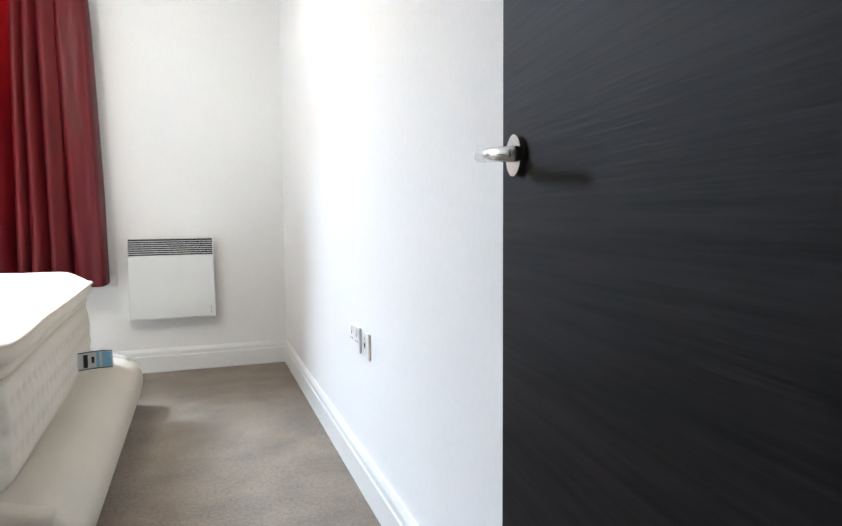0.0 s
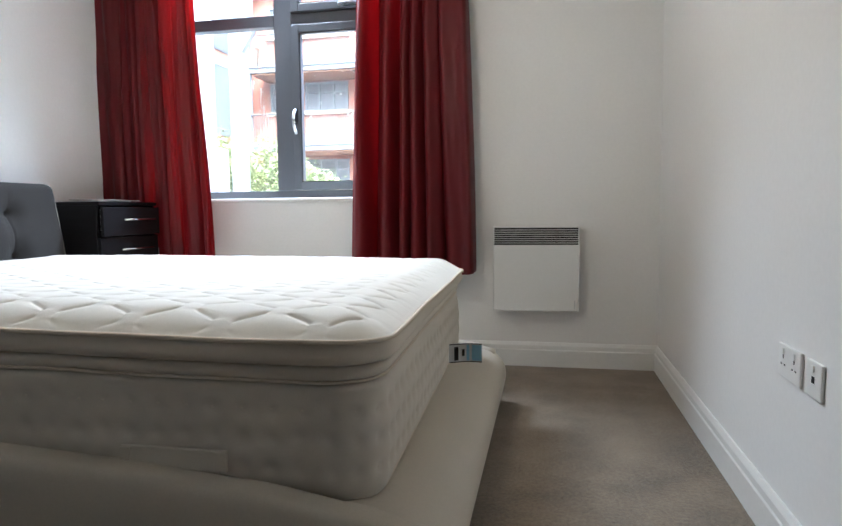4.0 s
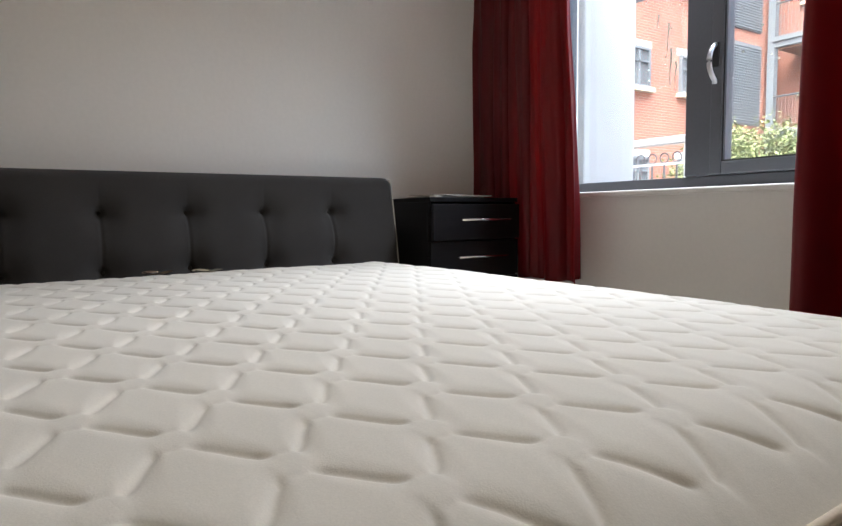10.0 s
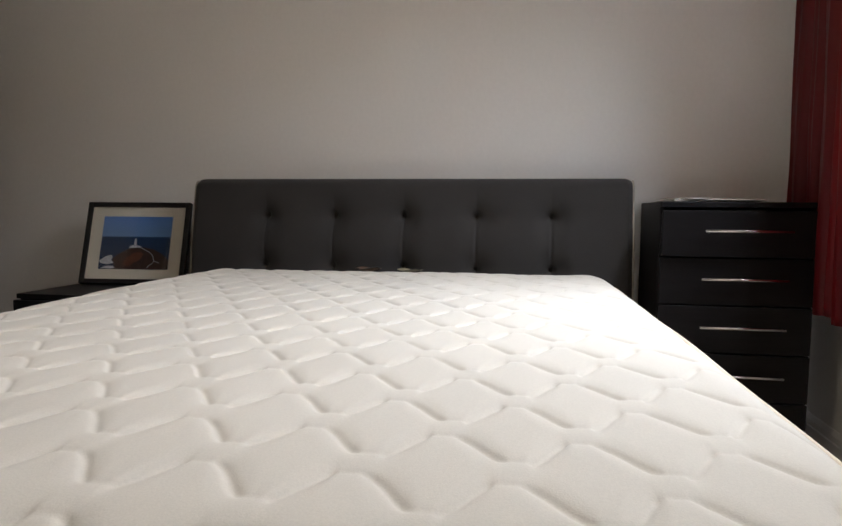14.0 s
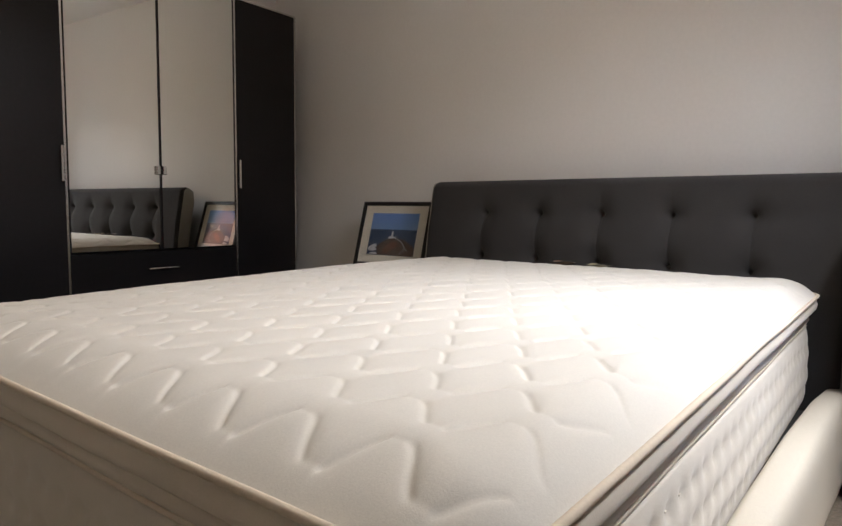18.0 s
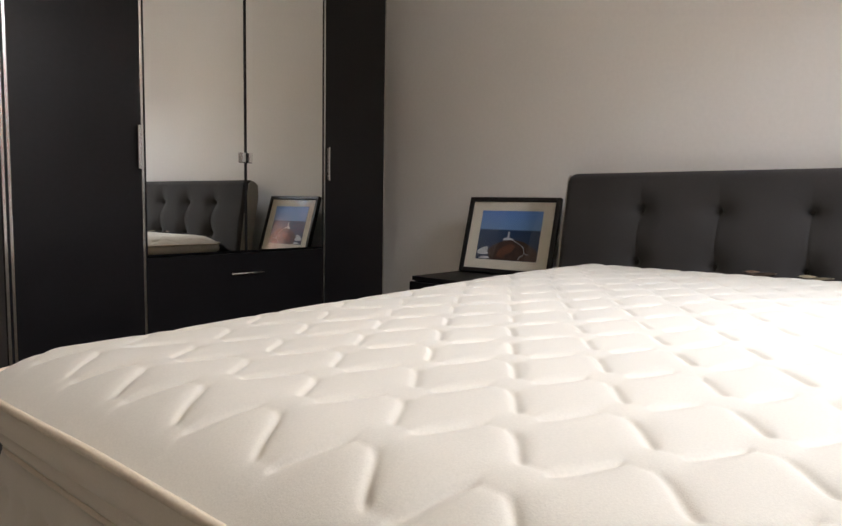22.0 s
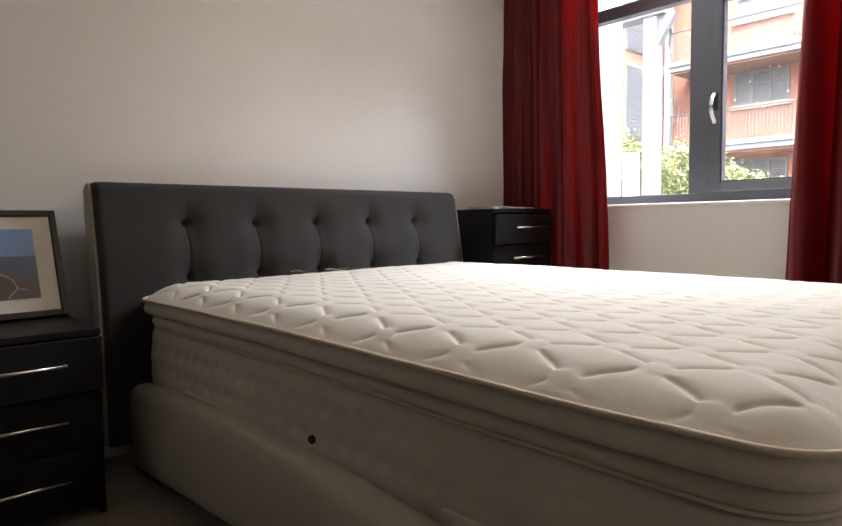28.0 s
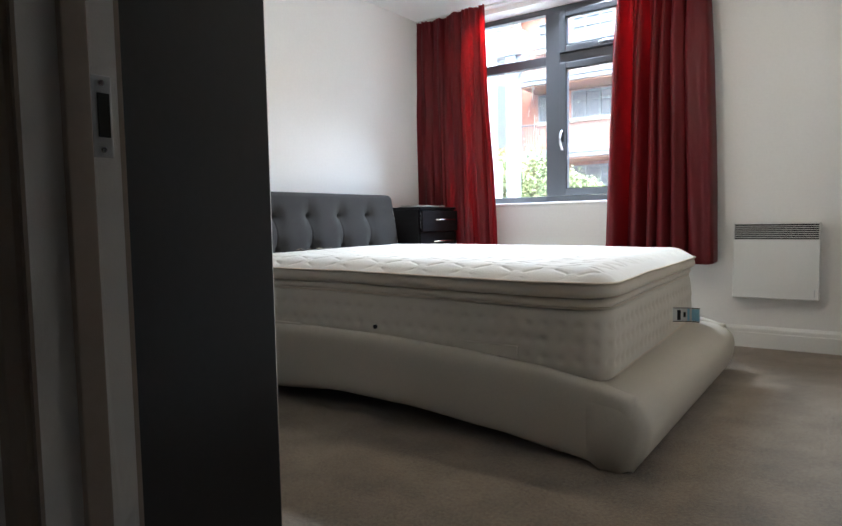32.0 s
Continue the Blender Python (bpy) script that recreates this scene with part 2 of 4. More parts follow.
def join(bm, b):
    me = bpy.data.meshes.new("t")
    b.to_mesh(me)
    b.free()
    bm.from_mesh(me)
    bpy.data.meshes.remove(me)
    return bm


def rod(a, c, r, seg=12, r2=None, bm=None):
    a, c = Vector(a), Vector(c)
    b = bmesh.new()
    bmesh.ops.create_cone(b, cap_ends=True, segments=seg, radius1=r, radius2=r if r2 is None else r2, depth=(c - a).length)
    q = (c - a).to_track_quat("Z", "Y").to_matrix().to_4x4()
    bmesh.ops.transform(b, matrix=Matrix.Translation((a + c) / 2) @ q, verts=b.verts)
    return join(bm, b) if bm else b


def extrude(profile, axis, lo, hi):
    """A closed outline of (u, v) swept along an axis: x takes (y, z), y takes (x, z), z takes (x, y)."""
    b = bmesh.new()
    place = {"x": lambda u, v, w: (w, u, v), "y": lambda u, v, w: (u, w, v), "z": lambda u, v, w: (u, v, w)}[axis]
    ends = [[b.verts.new(place(u, v, w)) for u, v in profile] for w in (lo, hi)]
    n = len(profile)
    for i in range(n):
        b.faces.new((ends[0][i], ends[0][(i + 1) % n], ends[1][(i + 1) % n], ends[1][i]))
    b.faces.new(ends[0][::-1]), b.faces.new(ends[1])
    return b


def sheet(fn, nu, nv, closed=False):
    """A grid of fn(u, v) with u, v from 0 to 1."""
    b = bmesh.new()
    cols = nu if closed else nu + 1
    g = [[b.verts.new(fn(i / nu, j / nv)) for j in range(nv + 1)] for i in range(cols)]
    for i in range(nu):
        for j in range(nv):
            k = (i + 1) % cols
            b.faces.new((g[i][j], g[k][j], g[k][j + 1], g[i][j + 1]))
    return b


def tube(points, r, seg=8, closed=False):
    """A round cord along points."""
    pts = [Vector(p) for p in points]
    n = len(pts)
    b = bmesh.new()
    rings = []
    for i, p in enumerate(pts):
        d = (pts[(i + 1) % n] - pts[i - 1]) if closed else (pts[min(i + 1, n - 1)] - pts[max(i - 1, 0)])
        d.normalize()
        s = d.cross((0, 0, 1))
        s = s.normalized() if s.length > 1e-3 else Vector((1, 0, 0))
        t = d.cross(s)
        rings.append([b.verts.new(p + r * (math.cos(a) * s + math.sin(a) * t)) for a in (2 * math.pi * k / seg for k in range(seg))])
    for i in range(n if closed else n - 1):
        for k in range(seg):
            b.faces.new((rings[i][k], rings[i][(k + 1) % seg], rings[(i + 1) % n][(k + 1) % seg], rings[(i + 1) % n][k]))
    if not closed:
        b.faces.new(rings[0]), b.faces.new(rings[-1])
    return b


def smoothstep(a, b, x):
    t = min(max((x - a) / (b - a), 0), 1)
    return t * t * (3 - 2 * t)


# ---- setting: room ----
solo("floor", box(WX - 0.3, EX + 0.6, -2.2, NY + WALL_N, -0.1, 0.0), M_CARPET, "beige cut-pile carpet over the bedroom floor", "floor", "structure")
solo("ceiling", box(WX - 0.3, EX + 0.6, -2.2, NY + WALL_N, CZ, CZ + 0.15), M_CEIL, "white painted plaster ceiling", "ceiling", "structure")
solo("wall_west", box(WX - 0.15, WX, -0.3, NY, 0, CZ), M_WALL, "plain off-white painted wall behind the bed", "wall", "structure")
solo("wall_east", box(EX, EX + 0.12, SY, NY, 0, CZ), M_WALL, "plain off-white painted wall with sockets", "wall", "structure")
wn_ = box(WX - 0.15, WIN_X0, NY, NY + WALL_N, 0, CZ)
for b in ((WIN_X1, EX + 0.12, 0, CZ), (WIN_X0, WIN_X1, 0, WIN_Z0 - 0.02), (WIN_X0, WIN_X1, WIN_Z1, CZ)):
    box(b[0], b[1], NY, NY + WALL_N, b[2], b[3], bm=wn_)
solo("wall_north", wn_, M_WALL, "off-white painted wall with a deep window recess", "wall", "structure")
ws_ = box(WX, DOOR_X0, SY - WALL_S, SY, 0, CZ)
box(DOOR_X1, EX + 0.6, SY - WALL_S, SY, 0, CZ, bm=ws_), box(DOOR_X0, DOOR_X1, SY - WALL_S, SY, DOOR_Z, CZ, bm=ws_)
solo("wall_south", ws_, M_WALL, "off-white painted wall with the doorway", "wall", "structure")
hall = box(-0.85, -0.75, -1.9, SY - WALL_S, 0, CZ)
box(1.15, 1.25, -1.9, SY - WALL_S, 0, CZ, bm=hall), box(-0.85, 1.25, -2.0, -1.9, 0, CZ, bm=hall)
solo("wall_hall", hall, M_WALL, "off-white hallway walls outside the bedroom", "wall", "structure")
solo("window_board", box(WIN_X0, WIN_X1, NY - 0.025, NY + 0.17, WIN_Z0 - 0.02, WIN_Z0 + 0.004, 0.006), M_TRIM, "white painted window board under the window", "window sill", "structure")


def skirting_profile(h=0.14, d=0.018):
    return [(0, 0), (d, 0), (d, h - 0.045), (d - 0.004, h - 0.04), (d - 0.004, h - 0.018), (d - 0.012, h), (0, h)]


def skirting(name, axis, wall, side, lo, hi):
    solo(name, extrude([(wall + side * u, v) for u, v in skirting_profile()], axis, lo, hi), M_TRIM, "white gloss moulded skirting board along the wall", "skirting", "structure")


skirting("baseboard_north", "x", NY, -1, WX, EX)
skirting("baseboard_east", "y", EX, -1, SY, NY - 0.02)
skirting("baseboard_west", "y", WX, 1, SY, NY - 0.02)
skirting("baseboard_south", "x", SY, 1, WX + 0.02, DOOR_X0 - 0.075)

# ---- setting: window ----
WY = NY + 0.165                                   # inner face of the window frame
MX0, MX1 = -1.53, -1.41                          # mullion
TZ0, TZ1 = 2.078, 2.15                           # transom
window = empty("window_1", ((WIN_X0 + WIN_X1) / 2, WY + 0.03, WIN_Z0), "dark grey aluminium window, fixed panes beside opening lights", "window")
window["kind"] = "structure"
F = 0.055
fr = box(WIN_X0, WIN_X0 + F, WY, WY + 0.07, WIN_Z0 + 0.004, WIN_Z1, 0.004)
box(WIN_X1 - F, WIN_X1, WY, WY + 0.07, WIN_Z0 + 0.004, WIN_Z1, 0.004, bm=fr)
box(WIN_X0 + F, WIN_X1 - F, WY + 0.001, WY + 0.069, WIN_Z0 + 0.004, WIN_Z0 + F, 0.004, bm=fr)
box(WIN_X0 + F, WIN_X1 - F, WY + 0.001, WY + 0.069, WIN_Z1 - 0.045, WIN_Z1, 0.004, bm=fr)
part("window_frame", fr, M_FRAME, window)
part("mullion", box(MX0, MX1, WY - 0.006, WY + 0.07, WIN_Z0 + F, WIN_Z1 - 0.045, 0.006), M_FRAME, window)
part("transom", box(WIN_X0 + F, MX0, WY - 0.003, WY + 0.068, TZ0, TZ1, 0.005), M_FRAME, window)
part("transom", box(MX1, WIN_X1 - F, WY - 0.003, WY + 0.068, TZ0, TZ1, 0.005), M_FRAME, window)


def sash(x0, x1, z0, z1, w=0.05, d=0.028):
    b = box(x0, x0 + w, WY - d, WY + 0.05, z0, z1, 0.005)
    box(x1 - w, x1, WY - d, WY + 0.05, z0, z1, 0.005, bm=b)
    box(x0 + w, x1 - w, WY - d + 0.001, WY + 0.049, z0, z0 + w, 0.005, bm=b)
    box(x0 + w, x1 - w, WY - d + 0.001, WY + 0.049, z1 - w, z1, 0.005, bm=b)
    ob = part("sash", b, M_FRAME, window, "dark grey opening sash")
    part("gasket", frame_ring(x0 + w, x1 - w, z0 + w, z1 - w, 0.006, WY - d + 0.006), M_DARK, ob)
    return ob


def frame_ring(x0, x1, z0, z1, w, y):
    b = box(x0, x0 + w, y, y + 0.012, z0, z1)
    box(x1 - w, x1, y, y + 0.012, z0, z1, bm=b), box(x0 + w, x1 - w, y, y + 0.012, z0, z0 + w, bm=b), box(x0 + w, x1 - w, y, y + 0.012, z1 - w, z1, bm=b)
    return b


low_sash = sash(MX1 + 0.003, WIN_X1 - F - 0.003, WIN_Z0 + F + 0.002, TZ0 - 0.002)
top_sash = sash(MX1 + 0.003, WIN_X1 - F - 0.003, TZ1 + 0.002, WIN_Z1 - 0.047)
for x0, x1, z0, z1, y in ((WIN_X0 + F, MX0, WIN_Z0 + F, TZ0, WY + 0.03), (WIN_X0 + F, MX0, TZ1, WIN_Z1 - 0.045, WY + 0.03),
                          (MX1 + 0.05, WIN_X1 - F - 0.05, WIN_Z0 + F + 0.05, TZ0 - 0.05, WY + 0.012), (MX1 + 0.05, WIN_X1 - F - 0.05, TZ1 + 0.05, WIN_Z1 - 0.095, WY + 0.012)):
    p_ = part("pane", box(x0, x1, y, y + 0.006, z0, z1), M_GLASS, window, "clear double-glazed pane")
    p_.visible_shadow = False


def window_handle(parent, x, z, upright=True):
    plate = box(x - 0.014, x + 0.014, WY - 0.036, WY - 0.026, z - 0.035, z + 0.06, 0.004)
    if not upright:
        plate = box(x - 0.06, x + 0.035, WY - 0.036, WY - 0.026, z - 0.012, z + 0.012, 0.004)
    h = part("handle_plate", plate, M_DARK, parent)
    pts = []
    for i in range(13):
        s = i / 12
        off = 0.04 * math.sin(math.pi * min(1, s * 1.1)) ** 0.7 + 0.008
        pts.append((x, WY - 0.03 - off, z + 0.05 - 0.15 * s) if upright else (x + 0.03 - 0.12 * s, WY - 0.03 - off, z))
    part("lever", tube(pts, 0.0095, 10), M_METAL, h, "satin silver lever", True)


window_handle(low_sash, MX1 + 0.026, 1.50)
window_handle(top_sash, -1.0, TZ1 + 0.027, False)

# ---- setting: doorway and door ----
# brown base colour holds the dim doorway's shade on lining and architrave
M_LINING = material("shaded_lining_brown", (0.3, 0.245, 0.2), 0.45, vary=0.06, scale=5, fine=80)
lining = box(DOOR_X0 - 0.03, DOOR_X0, SY - WALL_S - 0.005, SY + 0.005, 0, DOOR_Z + 0.03)
box(DOOR_X1, DOOR_X1 + 0.03, SY - WALL_S - 0.005, SY + 0.005, 0, DOOR_Z + 0.03, bm=lining)
box(DOOR_X0, DOOR_X1, SY - WALL_S - 0.005, SY + 0.005, DOOR_Z, DOOR_Z + 0.03, bm=lining)
for x0, x1 in ((DOOR_X0, DOOR_X0 + 0.014), (DOOR_X1 - 0.014, DOOR_X1)):
    box(x0, x1, SY - 0.075, SY - 0.042, 0, DOOR_Z, 0.002, bm=lining)
box(DOOR_X0 + 0.014, DOOR_X1 - 0.014, SY - 0.075, SY - 0.042, DOOR_Z - 0.014, DOOR_Z, 0.002, bm=lining)
solo("trim_door_lining", lining, M_LINING, "door lining with a planted stop, shade in its brown colour", "door frame", "structure")
for y, s in ((SY, 1), (SY - WALL_S, -1)):
    a = bmesh.new()
    for x0, x1, d in ((DOOR_X0 - 0.075, DOOR_X0 - 0.008, 0), (DOOR_X1 + 0.008, DOOR_X1 + 0.075, 0)):
        prof = [(x0, y), (x1, y), (x1, y + s * 0.012), ((x0 + x1) / 2, y + s * 0.018), (x0, y + s * 0.016)]
        join(a, extrude(prof, "z", 0, DOOR_Z + 0.03))
    box(DOOR_X0 - 0.075, DOOR_X1 + 0.075, min(y, y + s * 0.016), max(y, y + s * 0.016), DOOR_Z + 0.03, DOOR_Z + 0.095, 0.003, bm=a)
    solo("trim_architrave", a, M_LINING, "moulded architrave round the doorway, shade in its brown colour", "architrave", "structure")
strike = empty("strike_plate", (DOOR_X0 + 0.002, SY - 0.02, 1.0), "brushed steel strike plate let into the door lining", "strike plate")
part("plate", box(DOOR_X0, DOOR_X0 + 0.003, SY - 0.037, SY - 0.01, 0.962, 1.068, 0.001), M_METAL, strike)
part("keep", box(DOOR_X0 + 0.0035, DOOR_X0 + 0.005, SY - 0.03, SY - 0.014, 0.988, 1.045), M_DARK, strike, "dark latch hole")
for z in (0.972, 1.058):
    part("screw", rod((DOOR_X0 + 0.003, SY - 0.024, z), (DOOR_X0 + 0.0045, SY - 0.024, z), 0.004), M_CHROME, strike)

# the leaf is built closed along +y from its hinge, then turned
HINGE, OPEN = (DOOR_X1 - 0.004, SY + 0.012), -7.2
door = empty("door_1", (HINGE[0], HINGE[1], 0), "dark ash-veneered flush door, standing wide open", "door")
door["kind"] = "structure"
hx, hy = HINGE
part("leaf", box(hx, hx + 0.04, hy, hy + 0.832, 0.008, 2.03, 0.0015), M_DOORWOOD, door)
for side, s in ((hx, -1), (hx + 0.04, 1)):
    hz, yy = 1.01, hy + 0.768
    rose = part("rose", rod((side, yy, hz), (side + s * 0.009, yy, hz), 0.0265, 32), M_CHROME, door, "round polished rose")
    part("neck", rod((side + s * 0.009, yy, hz), (side + s * 0.05, yy, hz), 0.0085, 16), M_CHROME, rose)
    part("lever", tube([(side + s * 0.05, yy + 0.008, hz), (side + s * 0.052, yy - 0.04, hz - 0.003), (side + s * 0.052, yy - 0.125, hz - 0.01)], 0.0085, 14), M_CHROME, rose, "straight chrome lever", True)
for z in (0.25, 1.0, 1.8):
    part("hinge", rod((hx - 0.004, hy, z - 0.05), (hx - 0.004, hy, z + 0.05), 0.006), M_METAL, door)
door.matrix_world = pose(hx, hy, 0, 0, 0, OPEN)

# ---- bed ----
HB_Y0, HB_Y1, HB_TOP = 1.583, 3.412, 1.069
BTN = [1.914 + 0.2983 * i for i in range(5)]
bed = empty("bed", (-1.2, 2.5, 0), "double bed, cream curved frame and buttoned charcoal headboard", "bed")


def hb_front(z):
    """The headboard's front face: it leans back and rolls over at the top."""
    t = (z - 0.25) / (HB_TOP - 0.25)
    return -2.325 - 0.02 * t - 0.135 * max(0, t - 0.45) ** 1.3


def headboard_surface(u, v):
    y = HB_Y0 + (HB_Y1 - HB_Y0) * u
    arc = v * 1.12
    if arc <= 1:
        z = 0.12 + (HB_TOP - 0.03 - 0.12) * arc
        x = hb_front(z)
    else:
        a = (arc - 1) / 0.12 * 1.9
        x0 = hb_front(HB_TOP - 0.03)
        x, z = x0 - 0.035 + 0.035 * math.cos(a), HB_TOP - 0.03 + 0.03 * math.sin(a)
        x -= 0.02 * (arc - 1) / 0.12
    groove = 0.0
    for by in BTN:
        d = abs(y - by)
        groove += (0.006 * math.exp(-(d / 0.005) ** 2) + 0.011 * math.exp(-(d / 0.05) ** 2)) * (1 - 0.75 * smoothstep(0.90, 0.95, z)) * (1 - smoothstep(0.98, 1.05, z))
        for bz in (0.915, 0.705, 0.5):
            r = math.hypot(y - by, (z - bz))
            groove += 0.026 * math.exp(-(r / 0.014) ** 2) + 0.024 * math.exp(-(r / 0.06) ** 2)
    for bz in (0.915, 0.705):
        groove += 0.004 * math.exp(-((z - bz) / 0.05) ** 2)
    edge = min(y - HB_Y0, HB_Y1 - y)
    groove += 0.018 * math.exp(-(edge / 0.012) ** 2)
    zt = z - 0.008 * math.exp(-(edge / 0.015) ** 2) * smoothstep(0.9, 1.06, z)
    return (x - groove, y, zt)


head = part("headboard", sheet(headboard_surface, 400, 140), M_GREYCLOTH, bed, "charcoal buttoned fabric headboard", True)
for by in BTN:
    for bz in (0.915, 0.705):
        b = bmesh.new()
        bmesh.ops.create_uvsphere(b, u_segments=12, v_segments=8, radius=0.0085)
        bmesh.ops.scale(b, verts=b.verts, vec=(0.6, 1, 1))
        bmesh.ops.translate(b, verts=b.verts, vec=(hb_front(bz) - 0.061, by, bz))
        part("button", b, M_GREYCLOTH, head, "", True)
side_prof = [(hb_front(0.12 + 0.91 * i / 16) - 0.088, 0.12 + 0.91 * i / 16) for i in range(17)]
side_prof += [(hb_front(1.03) - 0.09, 1.04), (hb_front(1.03) - 0.10, 1.035)]
side_prof += [(hb_front(0.95 - 0.83 * i / 10) - 0.12 + 0.02 * (i / 10), 0.95 - 0.83 * i / 10) for i in range(11)]
part("headboard_back", extrude(side_prof, "y", HB_Y0 + 0.004, HB_Y1 - 0.004), M_GREYCLOTH, bed)
end_prof = [(hb_front(0.12 + 0.90 * i / 20) - 0.026, 0.12 + 0.90 * i / 20) for i in range(21)]
end_prof += [(hb_front(1.03) - 0.030, 1.04), (hb_front(1.03) - 0.038, 1.053), (hb_front(1.03) - 0.05, 1.06), (hb_front(1.03) - 0.075, 1.052), (hb_front(1.03) - 0.10, 1.03)]
end_prof += [(hb_front(0.95 - 0.83 * i / 10) - 0.12 + 0.02 * (i / 10), 0.95 - 0.83 * i / 10) for i in range(11)]
# end panels and their piping take the velour lightened as if lit
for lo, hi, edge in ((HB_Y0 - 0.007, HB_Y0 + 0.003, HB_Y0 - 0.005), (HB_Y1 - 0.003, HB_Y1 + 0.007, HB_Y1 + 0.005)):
    end = part("headboard_side", extrude(end_prof, "y", lo, hi), M_GREYCLOTH_LIT, bed, "curved headboard side panel, cloth coloured as if lit")
    part("piping", tube([(x, edge, z) for x, z in end_prof[:26]], 0.004, 8), M_GREYCLOTH_LIT, end, "", True)

RAIL_TOP = [(-2.36, 0.33), (-2.0, 0.365), (-1.6, 0.378), (-1.2, 0.372), (-0.8, 0.352), (-0.45, 0.325), (-0.2, 0.29), (-0.06, 0.255)]
RAIL_LOW = [(-2.36, 0.02), (-2.1, 0.035), (-1.8, 0.06), (-1.4, 0.092), (-1.0, 0.085), (-0.6, 0.055), (-0.3, 0.02), (-0.15, 0.0), (-0.06, 0.0)]


def along(pts, x):
    for (a, p), (b, q) in zip(pts, pts[1:]):
        if x <= b:
            return p + (q - p) * smoothstep(a, b, x) * 0.5 + (q - p) * (x - a) / (b - a) * 0.5
    return pts[-1][1]


def rail(y_out, y_in):
    """A padded side rail: rounded at its outer edges, arched underneath."""
    def fn(u, v):
        x = -2.36 + 2.30 * v
        t, lo = along(RAIL_TOP, x), along(RAIL_LOW, x)
        c, r = 2 * math.pi * u, 0.04
        ux, uz = math.cos(c), math.sin(c)
        k = 4.0
        sx = math.copysign(abs(ux) ** (2 / k), ux)
        sz = math.copysign(abs(uz) ** (2 / k), uz)
        return (x, (y_out + y_in) / 2 + sx * (y_in - y_out) / 2, (t + lo) / 2 + sz * (t - lo) / 2)
    b = sheet(fn, 40, 60, True)
    bmesh.ops.holes_fill(b, edges=b.edges)
    return b


part("side_rail", rail(1.655, 1.755), M_CREAM, bed, "cream arched side rail", True)
part("side_rail", rail(3.455, 3.355), M_CREAM, bed, "cream arched side rail", True)


def foot(u, v):
    """The foot rail, a fat roll that slopes down from the mattress to the floor."""
    y = 1.655 + 1.80 * v
    prof = [(-0.26, 0.06), (-0.26, 0.26), (-0.19, 0.272), (-0.11, 0.262), (-0.055, 0.238), (-0.02, 0.20), (-0.008, 0.155), (-0.014, 0.10), (-0.035, 0.04), (-0.065, 0.004), (-0.12, 0.0), (-0.2, 0.0)]
    n = len(prof)
    s = u * n
    i, f = int(s) % n, s - int(s)
    p = [prof[(i + k - 1) % n] for k in range(4)]
    cr = lambda a: 0.5 * (2 * p[1][a] + (p[2][a] - p[0][a]) * f + (2 * p[0][a] - 5 * p[1][a] + 4 * p[2][a] - p[3][a]) * f * f + (3 * p[1][a] - p[0][a] - 3 * p[2][a] + p[3][a]) * f ** 3)
    e = min(v, 1 - v) * 1.80
    sh = 1 - 0.35 * max(0, 1 - e / 0.05) ** 2.2
    x, z = cr(0), cr(1)
    return (-0.12 + (x + 0.12) * sh, y, max(0.0, 0.13 + (z - 0.13) * sh) if z > 0.13 else max(0.0, z))


fb = sheet(foot, 60, 60, True)
bmesh.ops.holes_fill(fb, edges=fb.edges)
part("foot_rail", fb, M_CREAM, bed, "cream rolled foot rail", True)
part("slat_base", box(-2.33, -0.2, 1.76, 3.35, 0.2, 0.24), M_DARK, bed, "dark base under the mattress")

# ---- mattress ----
MX_0, MX_1, MY_0, MY_1 = -2.345, -0.178, 1.712, 3.358
MZ = 0.018
mattress = empty("mattress", ((MX_0 + MX_1) / 2, (MY_0 + MY_1) / 2, 0.24), "cream pillow-top mattress with quilted top and tan piping", "mattress")


def outline(inset, r, n=14):
    """A rounded rectangle round the mattress."""
    pts = []
    x0, x1, y0, y1 = MX_0 + inset, MX_1 - inset, MY_0 + inset, MY_1 - inset
    for cx, cy, a0 in ((x1 - r, y1 - r, 0), (x0 + r, y1 - r, 90), (x0 + r, y0 + r, 180), (x1 - r, y0 + r, 270)):
        for i in range(n + 1):
            a = radians(a0 + 90 * i / n)
            pts.append((cx + r * math.cos(a), cy + r * math.sin(a)))
    out = []
    for i, p in enumerate(pts):
        q = pts[(i + 1) % len(pts)]
        m = max(1, int(math.hypot(q[0] - p[0], q[1] - p[1]) / 0.06))
        out += [(p[0] + (q[0] - p[0]) * k / m, p[1] + (q[1] - p[1]) * k / m) for k in range(m)]
    return out


def band(levels, r=0.11):
    """A closed skin through (z, inset) levels of the rounded outline."""
    b = bmesh.new()
    rings = []
    for z, inset in levels:
        ring = outline(0, r)
        cx, cy = (MX_0 + MX_1) / 2, (MY_0 + MY_1) / 2
        hx_, hy_ = (MX_1 - MX_0) / 2, (MY_1 - MY_0) / 2
        rings.append([b.verts.new((cx + (x - cx) * (1 - inset / hx_), cy + (y - cy) * (1 - inset / hy_), z + 0.004 * noise.noise((x * 3, y * 3, z * 9)))) for x, y in ring])
    n = len(rings[0])
    for a, c in zip(rings, rings[1:]):
        for i in range(n):
            b.faces.new((a[i], a[(i + 1) % n], c[(i + 1) % n], c[i]))
    b.faces.new(rings[0][::-1]), b.faces.new(rings[-1])
    return b


TUFT, TUFT_Z = 0.0685, (0.325, 0.395, 0.465)      # side stitches: spacing and heights


